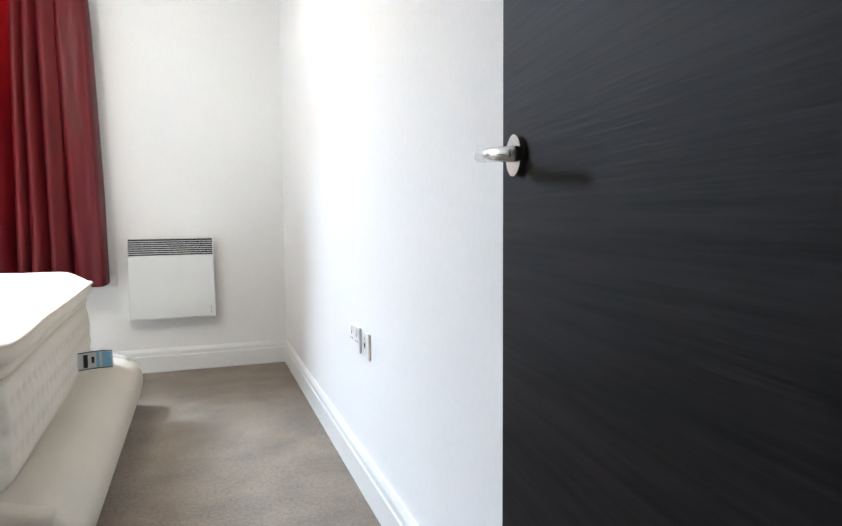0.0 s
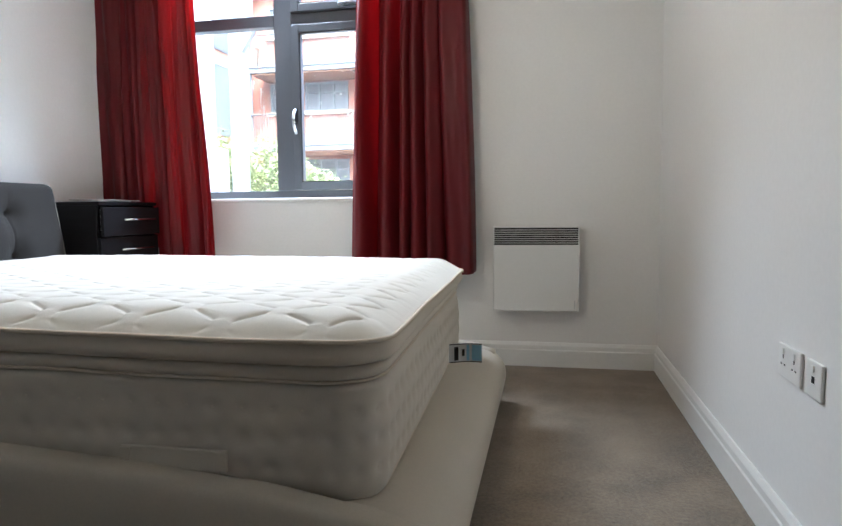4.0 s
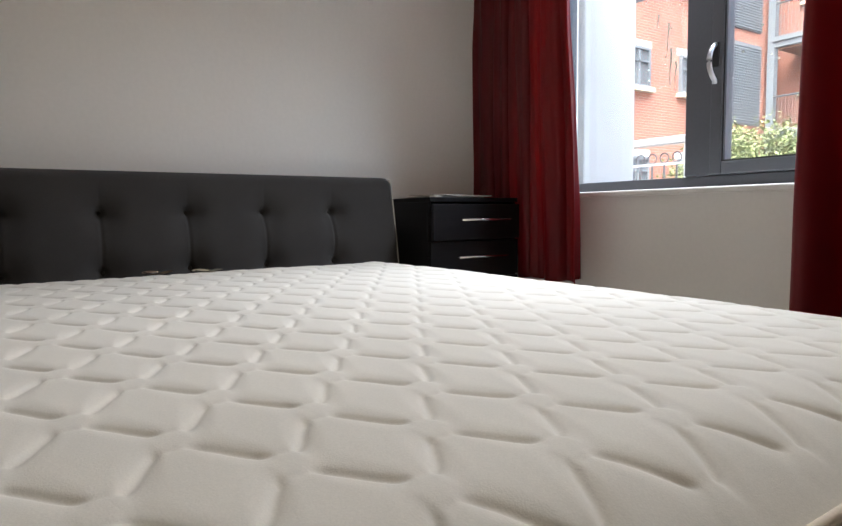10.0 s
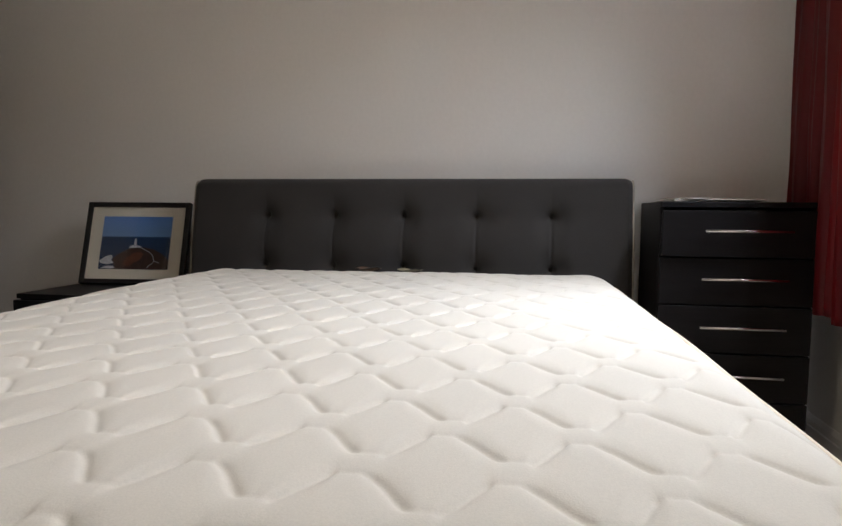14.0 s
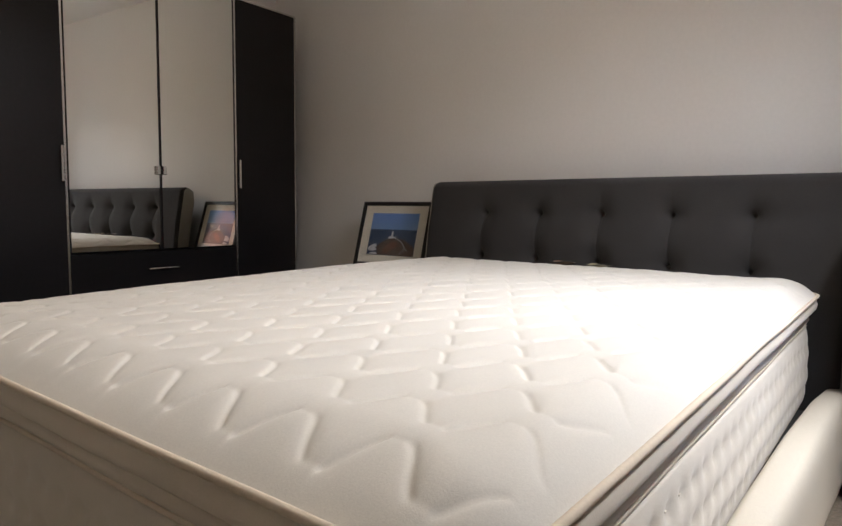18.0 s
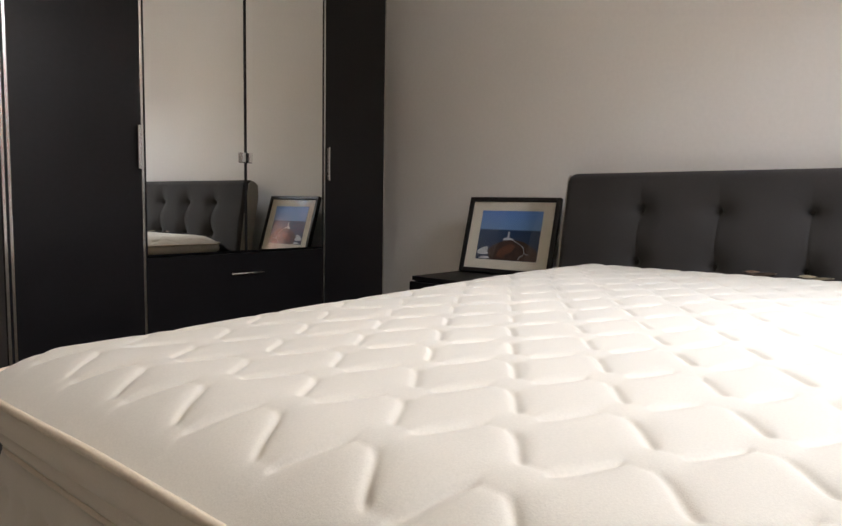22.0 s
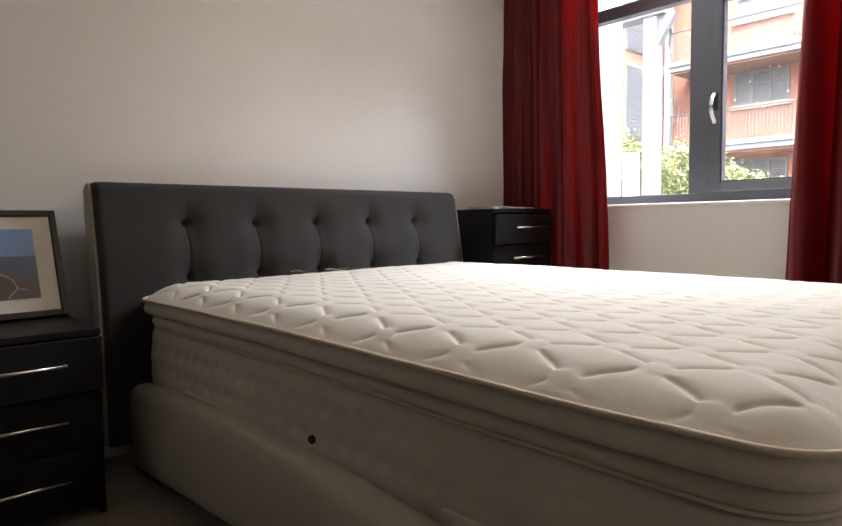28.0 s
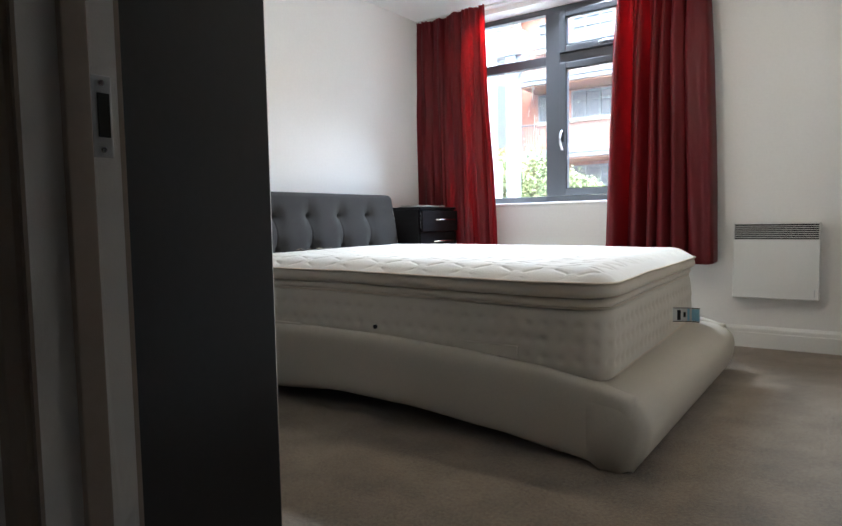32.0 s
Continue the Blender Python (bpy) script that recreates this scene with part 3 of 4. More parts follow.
def side_ring(inset, step=0.011):
    """Points round the mattress at even steps, with their way along it and their outward normals."""
    pts = outline(inset, 0.11)
    out, run = [], 0.0
    for a, c in zip(pts, pts[1:] + pts[:1]):
        d = math.hypot(c[0] - a[0], c[1] - a[1])
        nx, ny = (c[1] - a[1]) / d, -(c[0] - a[0]) / d
        m = max(1, round(d / step))
        out += [(a[0] + (c[0] - a[0]) * k / m, a[1] + (c[1] - a[1]) * k / m, run + d * k / m, nx, ny) for k in range(m)]
        run += d
    return out


def mattress_side():
    """The deep border: a padded wall drawn in at each side stitch, with soft vertical ripples."""
    ring = side_ring(0)
    levels = [(0.245, 0.05), (0.252, 0.036), (0.26, 0.028)] + [(0.275 + 0.0118 * k, 0.012 + 0.014 * abs((0.275 + 0.0118 * k - 0.39) / 0.14) ** 3) for k in range(21)] + [(0.522, 0.024), (0.528, 0.034), (0.532, 0.05)]
    b = bmesh.new()
    rows = []
    for z, inset in levels:
        row = []
        for x, y, run, nx, ny in ring:
            pull = 0.0
            for tz in TUFT_Z:
                du = (run / TUFT) - round(run / TUFT)
                pull += 0.010 * math.exp(-((du * TUFT / 0.016) ** 2 + ((z - tz) / 0.015) ** 2))
            pull += 0.0016 * math.exp(-min(abs(z - tz) for tz in TUFT_Z) / 0.01) + 0.002 * noise.noise((run * 14, z * 30, 2.0)) + 0.003 * noise.noise((run * 3, z * 5, 7.0))
            d = inset + pull
            row.append(b.verts.new((x - nx * d, y - ny * d, z + 0.004 * noise.noise((x * 3, y * 3, z * 9)))))
        rows.append(row)
    n = len(ring)
    for a, c in zip(rows, rows[1:]):
        for k in range(n):
            b.faces.new((a[k], a[(k + 1) % n], c[(k + 1) % n], c[k]))
    b.faces.new(rows[0][::-1]), b.faces.new(rows[-1])
    return b


part("mattress_body", mattress_side(), M_SIDE, mattress, "", True)
part("pillow_border", band([(0.531, 0.052), (0.534, 0.034), (0.540, 0.022), (0.553, 0.015), (0.565, 0.018), (0.570, 0.024), (0.573, 0.036)]), M_TOPPER, mattress, "tan-tinged padded border", True)
QD, QP, QW = 0.1135, 0.145, 0.031   # quilting: stitch lines every QD along the bed, waves of period QP across it


def stitch_wave(p):
    """One period of a stitch line: flat crests towards the head and the foot joined by a long and a short slope."""
    p = (p + 0.05) % 1.0
    if p < 0.43:
        return 2 * smoothstep(0.0, 0.43, p) - 1
    if p < 0.55:
        return 1.0
    if p < 0.86:
        return 1 - 2 * smoothstep(0.55, 0.86, p)
    return -1.0


def quilt_depth(x, y):
    """Wavy stitch lines across the bed, each half a period on from the next, with the filling swelling between them."""
    lx, ly = x - (MX_0 + MX_1) / 2, y - (MY_0 + MY_1) / 2
    wx = lx - 0.03 * ly
    wy = ly + 0.022 * wx
    wob = noise.noise((x * 9, y * 9, 1.7)), noise.noise((x * 9, y * 9, 5.1))
    wx, wy = wx + (MX_0 + MX_1) / 2 + 0.004 * wob[0], wy + (MY_0 + MY_1) / 2 + 0.004 * wob[1]
    q = wx + 0.600 + 0.012 * (wy - 2.2)
    k0 = math.floor(q / QD)
    out = 0.0
    for k in (k0 - 1, k0, k0 + 1, k0 + 2):
        p = (wy - 2.146) / QP + 0.5 * (k % 2)
        w, w2 = stitch_wave(p), stitch_wave(p + 0.02)
        slope = (w2 - w) / 0.02 / QP * QW
        d = abs(q - k * QD - QW * w) / math.sqrt(1 + slope * slope)
        steep = min(1.0, abs(slope))
        out -= (0.0009 + 0.0026 * steep) * math.exp(-(d / 0.005) ** 2) + (0.0012 + 0.0017 * steep) * math.exp(-(d / 0.016) ** 2)
    return out


def top_surface(u, v):
    x, y = MX_0 + (MX_1 - MX_0) * u, MY_0 + (MY_1 - MY_0) * v
    r = 0.11
    ex, ey = min(x - MX_0, MX_1 - x), min(y - MY_0, MY_1 - y)
    near_n = smoothstep(-0.12, 0.12, ex - (MY_1 - y))      # 1 along the north edge
    # pull the corners in
    if ex < r and ey < r:
        dx, dy = r - ex, r - ey
        m = max(dx, dy)
        k = m / math.hypot(dx, dy) if m > 0 else 1
        dx, dy = dx * k, dy * k
        x = (MX_0 + r - dx) if x < (MX_0 + MX_1) / 2 else (MX_1 - r + dx)
        y = (MY_0 + r - dy) if y < (MY_0 + MY_1) / 2 else (MY_1 - r + dy)
        e = r - math.hypot(dx, dy)
    else:
        e = min(ex, ey)
    wide = 0.16 - 0.06 * near_n
    dome = 0.056 * (1 - max(0, 1 - e / wide) ** 2.2)
    return (x, y, 0.630 + dome + quilt_depth(x, y) * smoothstep(0.0, 0.05, e) + 0.004 * noise.noise((x * 2.5, y * 2.5, 0.3)))


top = part("quilted_top", sheet(top_surface, 680, 520), M_TICKING, mattress, "quilted knit top panel", True)
part("topper_side", band([(0.572, 0.036), (0.574, 0.018), (0.579, 0.006), (0.588, -0.002), (0.602, -0.005), (0.620, 0.000), (0.629, 0.006)]), M_TOPPER, mattress, "", True)
for z, ins, cord in ((0.631, -0.004, 0.0058), (0.534, 0.024, 0.0042), (0.262, 0.03, 0.006)):
    part("piping", tube([(x, y, z + 0.004 * noise.noise((x * 3, y * 3, z * 9))) for x, y in outline(ins, 0.11)], cord, 8, True), M_PIPING, mattress, "tan piping cord", True)
for x in (-1.235,):
    part("vent", rod((x, MY_0 + 0.004, 0.384), (x, MY_0 + 0.018, 0.384), 0.010, 16), M_DARK, mattress, "small brass air vent")
for x0 in (-0.80, -1.95):
    hd = part("side_handle", box(x0, x0 + 0.26, MY_0 + 0.001, MY_0 + 0.012, 0.315, 0.365, 0.003), M_SIDE, mattress, "stitched fabric side handle")
    for e in (x0, x0 + 0.235):
        part("stitched_end", box(e, e + 0.025, MY_0 - 0.001, MY_0 + 0.0015, 0.318, 0.362, 0.001), M_SIDE, hd)
tuft = bmesh.new()
marks = {}
for x, y, run, nx, ny in side_ring(0):
    k = round(run / TUFT)
    if k not in marks or abs(run - k * TUFT) < abs(marks[k][2] - k * TUFT):
        marks[k] = (x, y, run, nx, ny)
for x, y, run, nx, ny in marks.values():
    for zz in TUFT_Z:
        cx, cy = x - nx * 0.026, y - ny * 0.026
        box(cx - 0.003, cx + 0.003, cy - 0.003, cy + 0.003, zz - 0.0016, zz + 0.0016, bm=tuft)
tagged(part("tufting", tuft, M_TOPPER, mattress, "rows of small side stitches"), kind="stuff")
M_TAG = material("printed_tag", (0.35, 0.62, 0.78), 0.5, vary=0.1)
M_TAGW = material("tag_white", (0.72, 0.73, 0.72), 0.5, vary=0.05)


def flap(a0, a1, z0, z1, lift):
    """A piece of the cloth tag that stands out from the foot end."""
    b = sheet(lambda u, v: (-0.155 + 0.115 * (a0 + (a1 - a0) * u), 2.60 + 0.03 * math.sin(2.2 * (a0 + (a1 - a0) * u)) - lift, z0 + (z1 - z0) * v), 6, 2)
    bmesh.ops.solidify(b, geom=b.faces, thickness=0.0008)
    return b


tag = part("care_tag", flap(0, 1, 0.358, 0.428, 0), M_TAGW, mattress, "blue and white printed tag on the foot end")
for a0, a1, z0, z1, mm in ((0.68, 0.97, 0.388, 0.446, M_TAG), (0.52, 0.60, 0.388, 0.446, M_TAG), (0.16, 0.28, 0.390, 0.44, M_DARK), (0.38, 0.46, 0.405, 0.43, M_DARK), (0.02, 0.98, 0.448, 0.4515, M_DARK), (0.02, 0.98, 0.3825, 0.386, M_DARK)):
    part("print", flap(a0, a1, z0 - 0.024, z1 - 0.024, 0.0016), mm, tag)

# the mattress has slumped slightly askew on its frame
for o in mattress.children_recursive:
    for v in o.data.vertices:
        v.co.x, v.co.y = v.co.x - 0.03 * v.co.y, v.co.y + 0.022 * v.co.x
    for v in o.data.vertices:
        v.co.z -= 0.016 * smoothstep(-0.3, 1.0, v.co.x) * max(0.65, 1 - smoothstep(-0.75, 0.3, v.co.y)) * smoothstep(0.1, 0.36, v.co.z)
mattress.matrix_world = pose((MX_0 + MX_1) / 2, (MY_0 + MY_1) / 2, 0.24 + MZ)

# ---- wardrobe ----
WF, WE, WW, WT = 0.478, -0.535, -2.44, 2.12       # front plane, east end, west end, top
wardrobe = empty("wardrobe", ((WE + WW) / 2, 0.25, 0), "black four-door wardrobe with two mirrored doors and drawers", "wardrobe")
for nm, b in (("side_panel", (WE - 0.022, WE, SY + 0.075, WF + 0.03, 0, WT)), ("side_panel", (WW, WW + 0.022, SY + 0.075, WF, 0, WT)), ("top_panel", (WW + 0.022, WE - 0.022, SY + 0.076, WF - 0.001, WT - 0.03, WT)),
              ("back_panel", (WW + 0.022, WE - 0.022, SY + 0.075, SY + 0.083, 0, WT - 0.03)), ("base_panel", (WW + 0.022, WE - 0.022, SY + 0.084, WF - 0.03, 0, 0.05)), ("plinth", (WW + 0.022, WE - 0.022, WF - 0.03, WF - 0.012, 0.002, 0.055))):
    part(nm, box(*b, 0.001), M_BLACK, wardrobe)
part("edge_trim", box(WE - 0.012, WE - 0.003, WF + 0.0305, WF + 0.034, 0.01, WT), M_CHROME, wardrobe, "chrome edge strip")
DW = (WE - 0.022 - WW - 0.022) / 4
for i in range(4):
    x1 = WE - 0.022 - i * DW - 0.0015
    x0 = x1 - DW + 0.003
    mirrored = i in (1, 2)
    z0 = 0.70 if mirrored else 0.06
    if mirrored:
        d = part("door", box(x0, x1, WF, WF + 0.016, z0, WT - 0.004, 0.001), M_BLACK, wardrobe, "mirrored wardrobe door")
        part("mirror", box(x0 + 0.006, x1 - 0.006, WF + 0.0165, WF + 0.0205, z0 + 0.006, WT - 0.01), M_MIRROR, d, "plain mirror")
    else:
        d = part("door", box(x0, x1, WF, WF + 0.02, z0, WT - 0.004, 0.001), M_BLACK, wardrobe, "black wardrobe door")
        for a in (x0, x1 - 0.010):
            part("trim", box(a, a + 0.010, WF + 0.0205, WF + 0.024, z0, WT - 0.004, 0.001), M_CHROME, d, "chrome edge strip")
        part("trim", box(x0 + 0.010, x1 - 0.010, WF + 0.0205, WF + 0.0235, WT - 0.014, WT - 0.004, 0.001), M_CHROME, d, "chrome edge strip")
        hx_ = x0 + 0.024 if i == 0 else x1 - 0.024
        part("handle", box(hx_ - 0.006, hx_ + 0.006, WF + 0.024, WF + 0.04, 1.035, 1.20, 0.003), M_CHROME, d, "chrome bar handle")
xm = WE - 0.022 - 2 * DW
for s in (-1, 1):
    part("knob", box(xm + s * 0.018 - 0.011, xm + s * 0.018 + 0.011, WF + 0.021, WF + 0.034, 1.09, 1.135, 0.003), M_CHROME, wardrobe, "small chrome knob")
for z0, z1 in ((0.385, 0.694), (0.06, 0.379)):
    d = part("drawer", box(xm - DW + 0.002, xm + DW - 0.002, WF, WF + 0.02, z0, z1, 0.001), M_BLACK, wardrobe, "wide black drawer")
    zh = z0 + 0.22 if z0 > 0.2 else z0 + 0.25
    part("handle", tube([(xm - 0.085, WF + 0.035, zh), (xm + 0.085, WF + 0.035, zh)], 0.005, 10), M_CHROME, d, "slim chrome handle", True)
    for s in (-1, 1):
        part("post", rod((xm + s * 0.07, WF + 0.02, zh), (xm + s * 0.07, WF + 0.035, zh), 0.004, 8), M_CHROME, d)

wardrobe.matrix_world = pose((WE + WW) / 2, 0.25, 0, 0, 0, 3.0)


# ---- chests beside the bed ----
def chest(name, label, y0, y1, xb, xf, top, drawers, handle_r, overhang=0.0):
    """A chest: panels round a stack of drawers, each with a bar handle."""
    c = empty(name, ((xb + xf) / 2, (y0 + y1) / 2, 0), label, "bedside chest")
    for nm, b in (("side_panel", (xb, xf - 0.02, y0, y0 + 0.018, 0, top - 0.02)), ("side_panel", (xb, xf - 0.02, y1 - 0.018, y1, 0, top - 0.02)), ("back_panel", (xb, xb + 0.008, y0 + 0.018, y1 - 0.018, 0.02, top - 0.02)), ("base_panel", (xb + 0.008, xf - 0.04, y0 + 0.018, y1 - 0.018, 0.02, 0.04))):
        part(nm, box(*b, 0.001), M_DARKWOOD, c)
    part("top", box(xb, xf + overhang, y0 - overhang, y1 + overhang, top - 0.02, top, 0.002), M_DARKWOOD, c)
    for z0, z1, out, sides in drawers:
        d = part("drawer", box(xf - 0.019 + out, xf + out, y0 + 0.002 + sides, y1 - 0.002 - sides, z0, z1, 0.002), M_DARKWOOD, c)
        if out > 0.005:
            part("drawer_side", box(xf - 0.3 + out, xf - 0.019 + out, y0 + 0.03, y0 + 0.042, z0 + 0.02, z1 - 0.03), M_DARKWOOD, d)
            for k in range(4):
                part("runner", box(xf - 0.016 - 0.006 + out - 0.012, xf - 0.022 + out, y0 + 0.02, y0 + 0.03, z0 + 0.03 + k * 0.033, z0 + 0.05 + k * 0.033), M_PLASTIC, d, "white runner clip")
        zh, ym = z0 + (z1 - z0) * 0.56, (y0 + y1) / 2 + 0.022
        h = handle_r
        part("handle", tube([(xf + out + 0.028, ym - h, zh), (xf + out + 0.028, ym + h, zh)], 0.0055, 10), M_CHROME, d, "straight chrome bar handle", True)
        for s in (-1, 1):
            part("post", rod((xf + out, ym + s * h * 0.78, zh), (xf + out + 0.028, ym + s * h * 0.78, zh), 0.004, 8), M_CHROME, d)
    return c


chest("bedside_chest", "tall dark wood chest, top drawer ajar, beside the curtain", 3.475, 3.985, -2.585, -2.19, 0.975,
      [(0.785, 0.945, 0.022, 0), (0.615, 0.779, 0, 0), (0.445, 0.609, 0, 0), (0.275, 0.439, 0, 0), (0.05, 0.269, 0, 0)], 0.14)
chest("bedside_chest", "low dark wood three-drawer chest holding the picture", 0.985, 1.50, -2.55, -2.068, 0.592,
      [(0.405, 0.568, 0.02, 0), (0.225, 0.399, 0, 0.002), (0.04, 0.219, 0, 0.002)], 0.13, 0.0)

# ---- leaning picture ----
M_MAT = material("cream_mount_card", (0.76, 0.72, 0.62), 0.9, vary=0.02, scale=4, fine=200)


def print_material():
    """A sea and headland photograph: sky, sea, dark rock, surf and a pale path."""
    m = bpy.data.materials.new("sea_print")
    m.use_nodes = True
    n, l = m.node_tree.nodes, m.node_tree.links
    p = n["Principled BSDF"]
    p.inputs["Roughness"].default_value = 0.4
    co, sep = n.new("ShaderNodeTexCoord"), n.new("ShaderNodeSeparateXYZ")
    l.new(co.outputs["Generated"], sep.inputs[0])
    ramp = n.new("ShaderNodeValToRGB")
    e = ramp.color_ramp.elements
    e[0].position, e[0].color = 0.0, (0.012, 0.032, 0.085, 1)
    e[1].position, e[1].color = 1.0, (0.11, 0.26, 0.68, 1)
    for pos, col in ((0.60, (0.012, 0.045, 0.13, 1)), (0.625, (0.16, 0.31, 0.6, 1))):
        q = e.new(pos)
        q.color = col
    l.new(sep.outputs["Z"], ramp.inputs[0])
    l.new(ramp.outputs[0], p.inputs["Base Color"])
    return m


M_PRINT = print_material()
M_ROCK = material("print_rock", (0.05, 0.024, 0.018), 0.5, vary=0.6, scale=14, fine=60)
M_SURF = material("print_surf", (0.6, 0.63, 0.68), 0.5, vary=0.3, scale=20, fine=80)
M_BLACKFRAME = material("black_picture_frame", (0.011, 0.0095, 0.01), 0.4, vary=0.2, scale=10, fine=80, spec=0.3)
PW, PH, LEAN_P = 0.485, 0.382, 16.5
picture = empty("framed_picture", (0, 0, 0), "black-framed seascape print leaning on the wall", "picture")
pf = bmesh.new()
for y0, y1, z0, z1 in ((-PW / 2, -PW / 2 + 0.022, 0, PH), (PW / 2 - 0.022, PW / 2, 0, PH), (-PW / 2 + 0.022, PW / 2 - 0.022, 0, 0.022), (-PW / 2 + 0.022, PW / 2 - 0.022, PH - 0.022, PH)):
    box(-0.022, 0.006, y0, y1, z0, z1, 0.003, bm=pf)
part("frame", pf, M_BLACKFRAME, picture)
iw, ih = PW / 2 - 0.022, 0.022
part("mount", box(-0.006, -0.004, -iw, iw, ih, PH - ih), M_MAT, picture, "cream card mount")
part("backing", box(-0.018, -0.007, -iw, iw, ih, PH - ih), M_DARK, picture)
ph0, ph1, pw_ = 0.068, PH - 0.067, 0.163
pr = part("print", box(-0.0038, -0.003, -pw_, pw_, ph0, ph1), M_PRINT, picture, "blue sea and headland photograph")


def flat_shape(pts, x, t=0.0004):
    return extrude([(y, z) for y, z in pts], "x", x, x + t)


M_HEATH = material("print_heath", (0.13, 0.045, 0.025), 0.5, vary=0.5, scale=30, fine=90)
part("headland", flat_shape([(-0.10, ph0 + 0.001), (-0.088, ph0 + 0.018), (-0.104, ph0 + 0.034), (-0.096, ph0 + 0.052), (-0.082, ph0 + 0.066), (-0.052, ph0 + 0.084), (-0.022, ph0 + 0.098), (0.005, ph0 + 0.104), (0.04, ph0 + 0.103), (0.085, ph0 + 0.094), (0.125, ph0 + 0.075), (0.148, ph0 + 0.058), (0.1625, ph0 + 0.045), (0.1625, ph0 + 0.001)], -0.0028), M_ROCK, pr, "dark brown rock")
part("heath", flat_shape([(-0.055, ph0 + 0.018), (-0.04, ph0 + 0.05), (-0.01, ph0 + 0.072), (0.025, ph0 + 0.084), (0.045, ph0 + 0.07), (0.03, ph0 + 0.045), (0.0, ph0 + 0.03), (-0.02, ph0 + 0.012)], -0.00245), M_HEATH, pr, "rusty heather slope")
for pts in ([(-0.161, ph0 + 0.038), (-0.135, ph0 + 0.058), (-0.108, ph0 + 0.066), (-0.098, ph0 + 0.056), (-0.106, ph0 + 0.042), (-0.09, ph0 + 0.030), (-0.118, ph0 + 0.022), (-0.15, ph0 + 0.026)], [(-0.15, ph0 + 0.006), (-0.12, ph0 + 0.016), (-0.093, ph0 + 0.014), (-0.085, ph0 + 0.006), (-0.11, ph0 + 0.002)]):
    part("surf", flat_shape(pts, -0.0024), M_SURF, pr, "white surf")
part("buildings", flat_shape([(-0.028, ph0 + 0.097), (-0.024, ph0 + 0.108), (-0.012, ph0 + 0.112), (0.01, ph0 + 0.111), (0.03, ph0 + 0.107), (0.032, ph0 + 0.103)], -0.00235), M_SURF, pr, "low white buildings")
part("lighthouse", flat_shape([(-0.0065, ph0 + 0.108), (-0.0045, ph0 + 0.142), (0.0045, ph0 + 0.142), (0.0065, ph0 + 0.108)], -0.0022), M_SURF, pr, "tiny white lighthouse")
for pts in (((0.015, 0.104), (0.045, 0.092), (0.07, 0.08), (0.088, 0.064), (0.094, 0.042), (0.09, 0.028), (0.075, 0.02), (0.066, 0.006)), ((0.093, 0.038), (0.11, 0.034), (0.122, 0.032))):
    part("path", tube([(-0.0022, y, ph0 + z) for y, z in pts], 0.0013, 6), M_SURF, pr, "pale winding path")
g_ = part("glazing", box(0.0, 0.0015, -iw, iw, ih, PH - ih), M_PICGLASS, picture, "clear picture glass")
g_.visible_shadow = False
picture.matrix_world = pose(-2.41, 1.257, 0.599, 0, 0, 5.6) @ pose(0, 0, 0, 0, -LEAN_P, 0)

# ---- small things ----
M_PAPER = material("printed_paper", (0.5, 0.48, 0.45), 0.6, vary=0.3, scale=20, fine=60)
for k, (dx, dy, rz) in enumerate(((0, 0, 6), (0.02, 0.03, -9), (-0.01, 0.01, 20))):
    b = box(-0.105, 0.105, -0.148, 0.148, 0, 0.004, 0.0008)
    o = solo("leaflet", b, M_PAPER, "thin paper booklet lying on the tall chest", "booklet", group="booklets on the chest")
    o.matrix_world = pose(-2.335 + dx, 3.66 + dy, 0.9765 + 0.0045 * k, 0, 0, rz)
M_BROWN = material("brown_label", (0.13, 0.085, 0.055), 0.6, vary=0.4, scale=30, fine=120)
M_OLIVE = material("olive_label", (0.30, 0.26, 0.17), 0.5, vary=0.2, scale=30, fine=120)


def lying_label(name, label, x0, x1, y0, y1, mat, curl):
    """A limp cloth label lying on the quilting with its edges curled."""
    zf = lambda u, v: 0.697 + curl * (2 * u - 1) ** 2 + 0.004 * math.sin(6 * v + 3 * u)
    b = sheet(lambda u, v: (x0 + (x1 - x0) * u + 0.008 * math.sin(5 * v), y0 + (y1 - y0) * v, zf(u, v)), 8, 14)
    o = empty(name, ((x0 + x1) / 2, (y0 + y1) / 2, 0.69), label, "label")
    part("cloth", b, mat, o, "", True)
    part("stitched_edge", tube([(x0 + (x1 - x0) * 0.95 + 0.008 * math.sin(5 * k / 12), y0 + (y1 - y0) * k / 12, zf(0.95, k / 12) + 0.002) for k in range(13)], 0.002, 6), M_DARK, o, "", True)


lying_label("cloth_label", "olive cloth label lying on the mattress by the headboard", -2.335, -2.275, 2.50, 2.60, M_OLIVE, 0.006)
lying_label("cloth_label", "crumpled brown cloth label lying by the headboard", -2.34, -2.30, 2.33, 2.43, M_BROWN, 0.008)

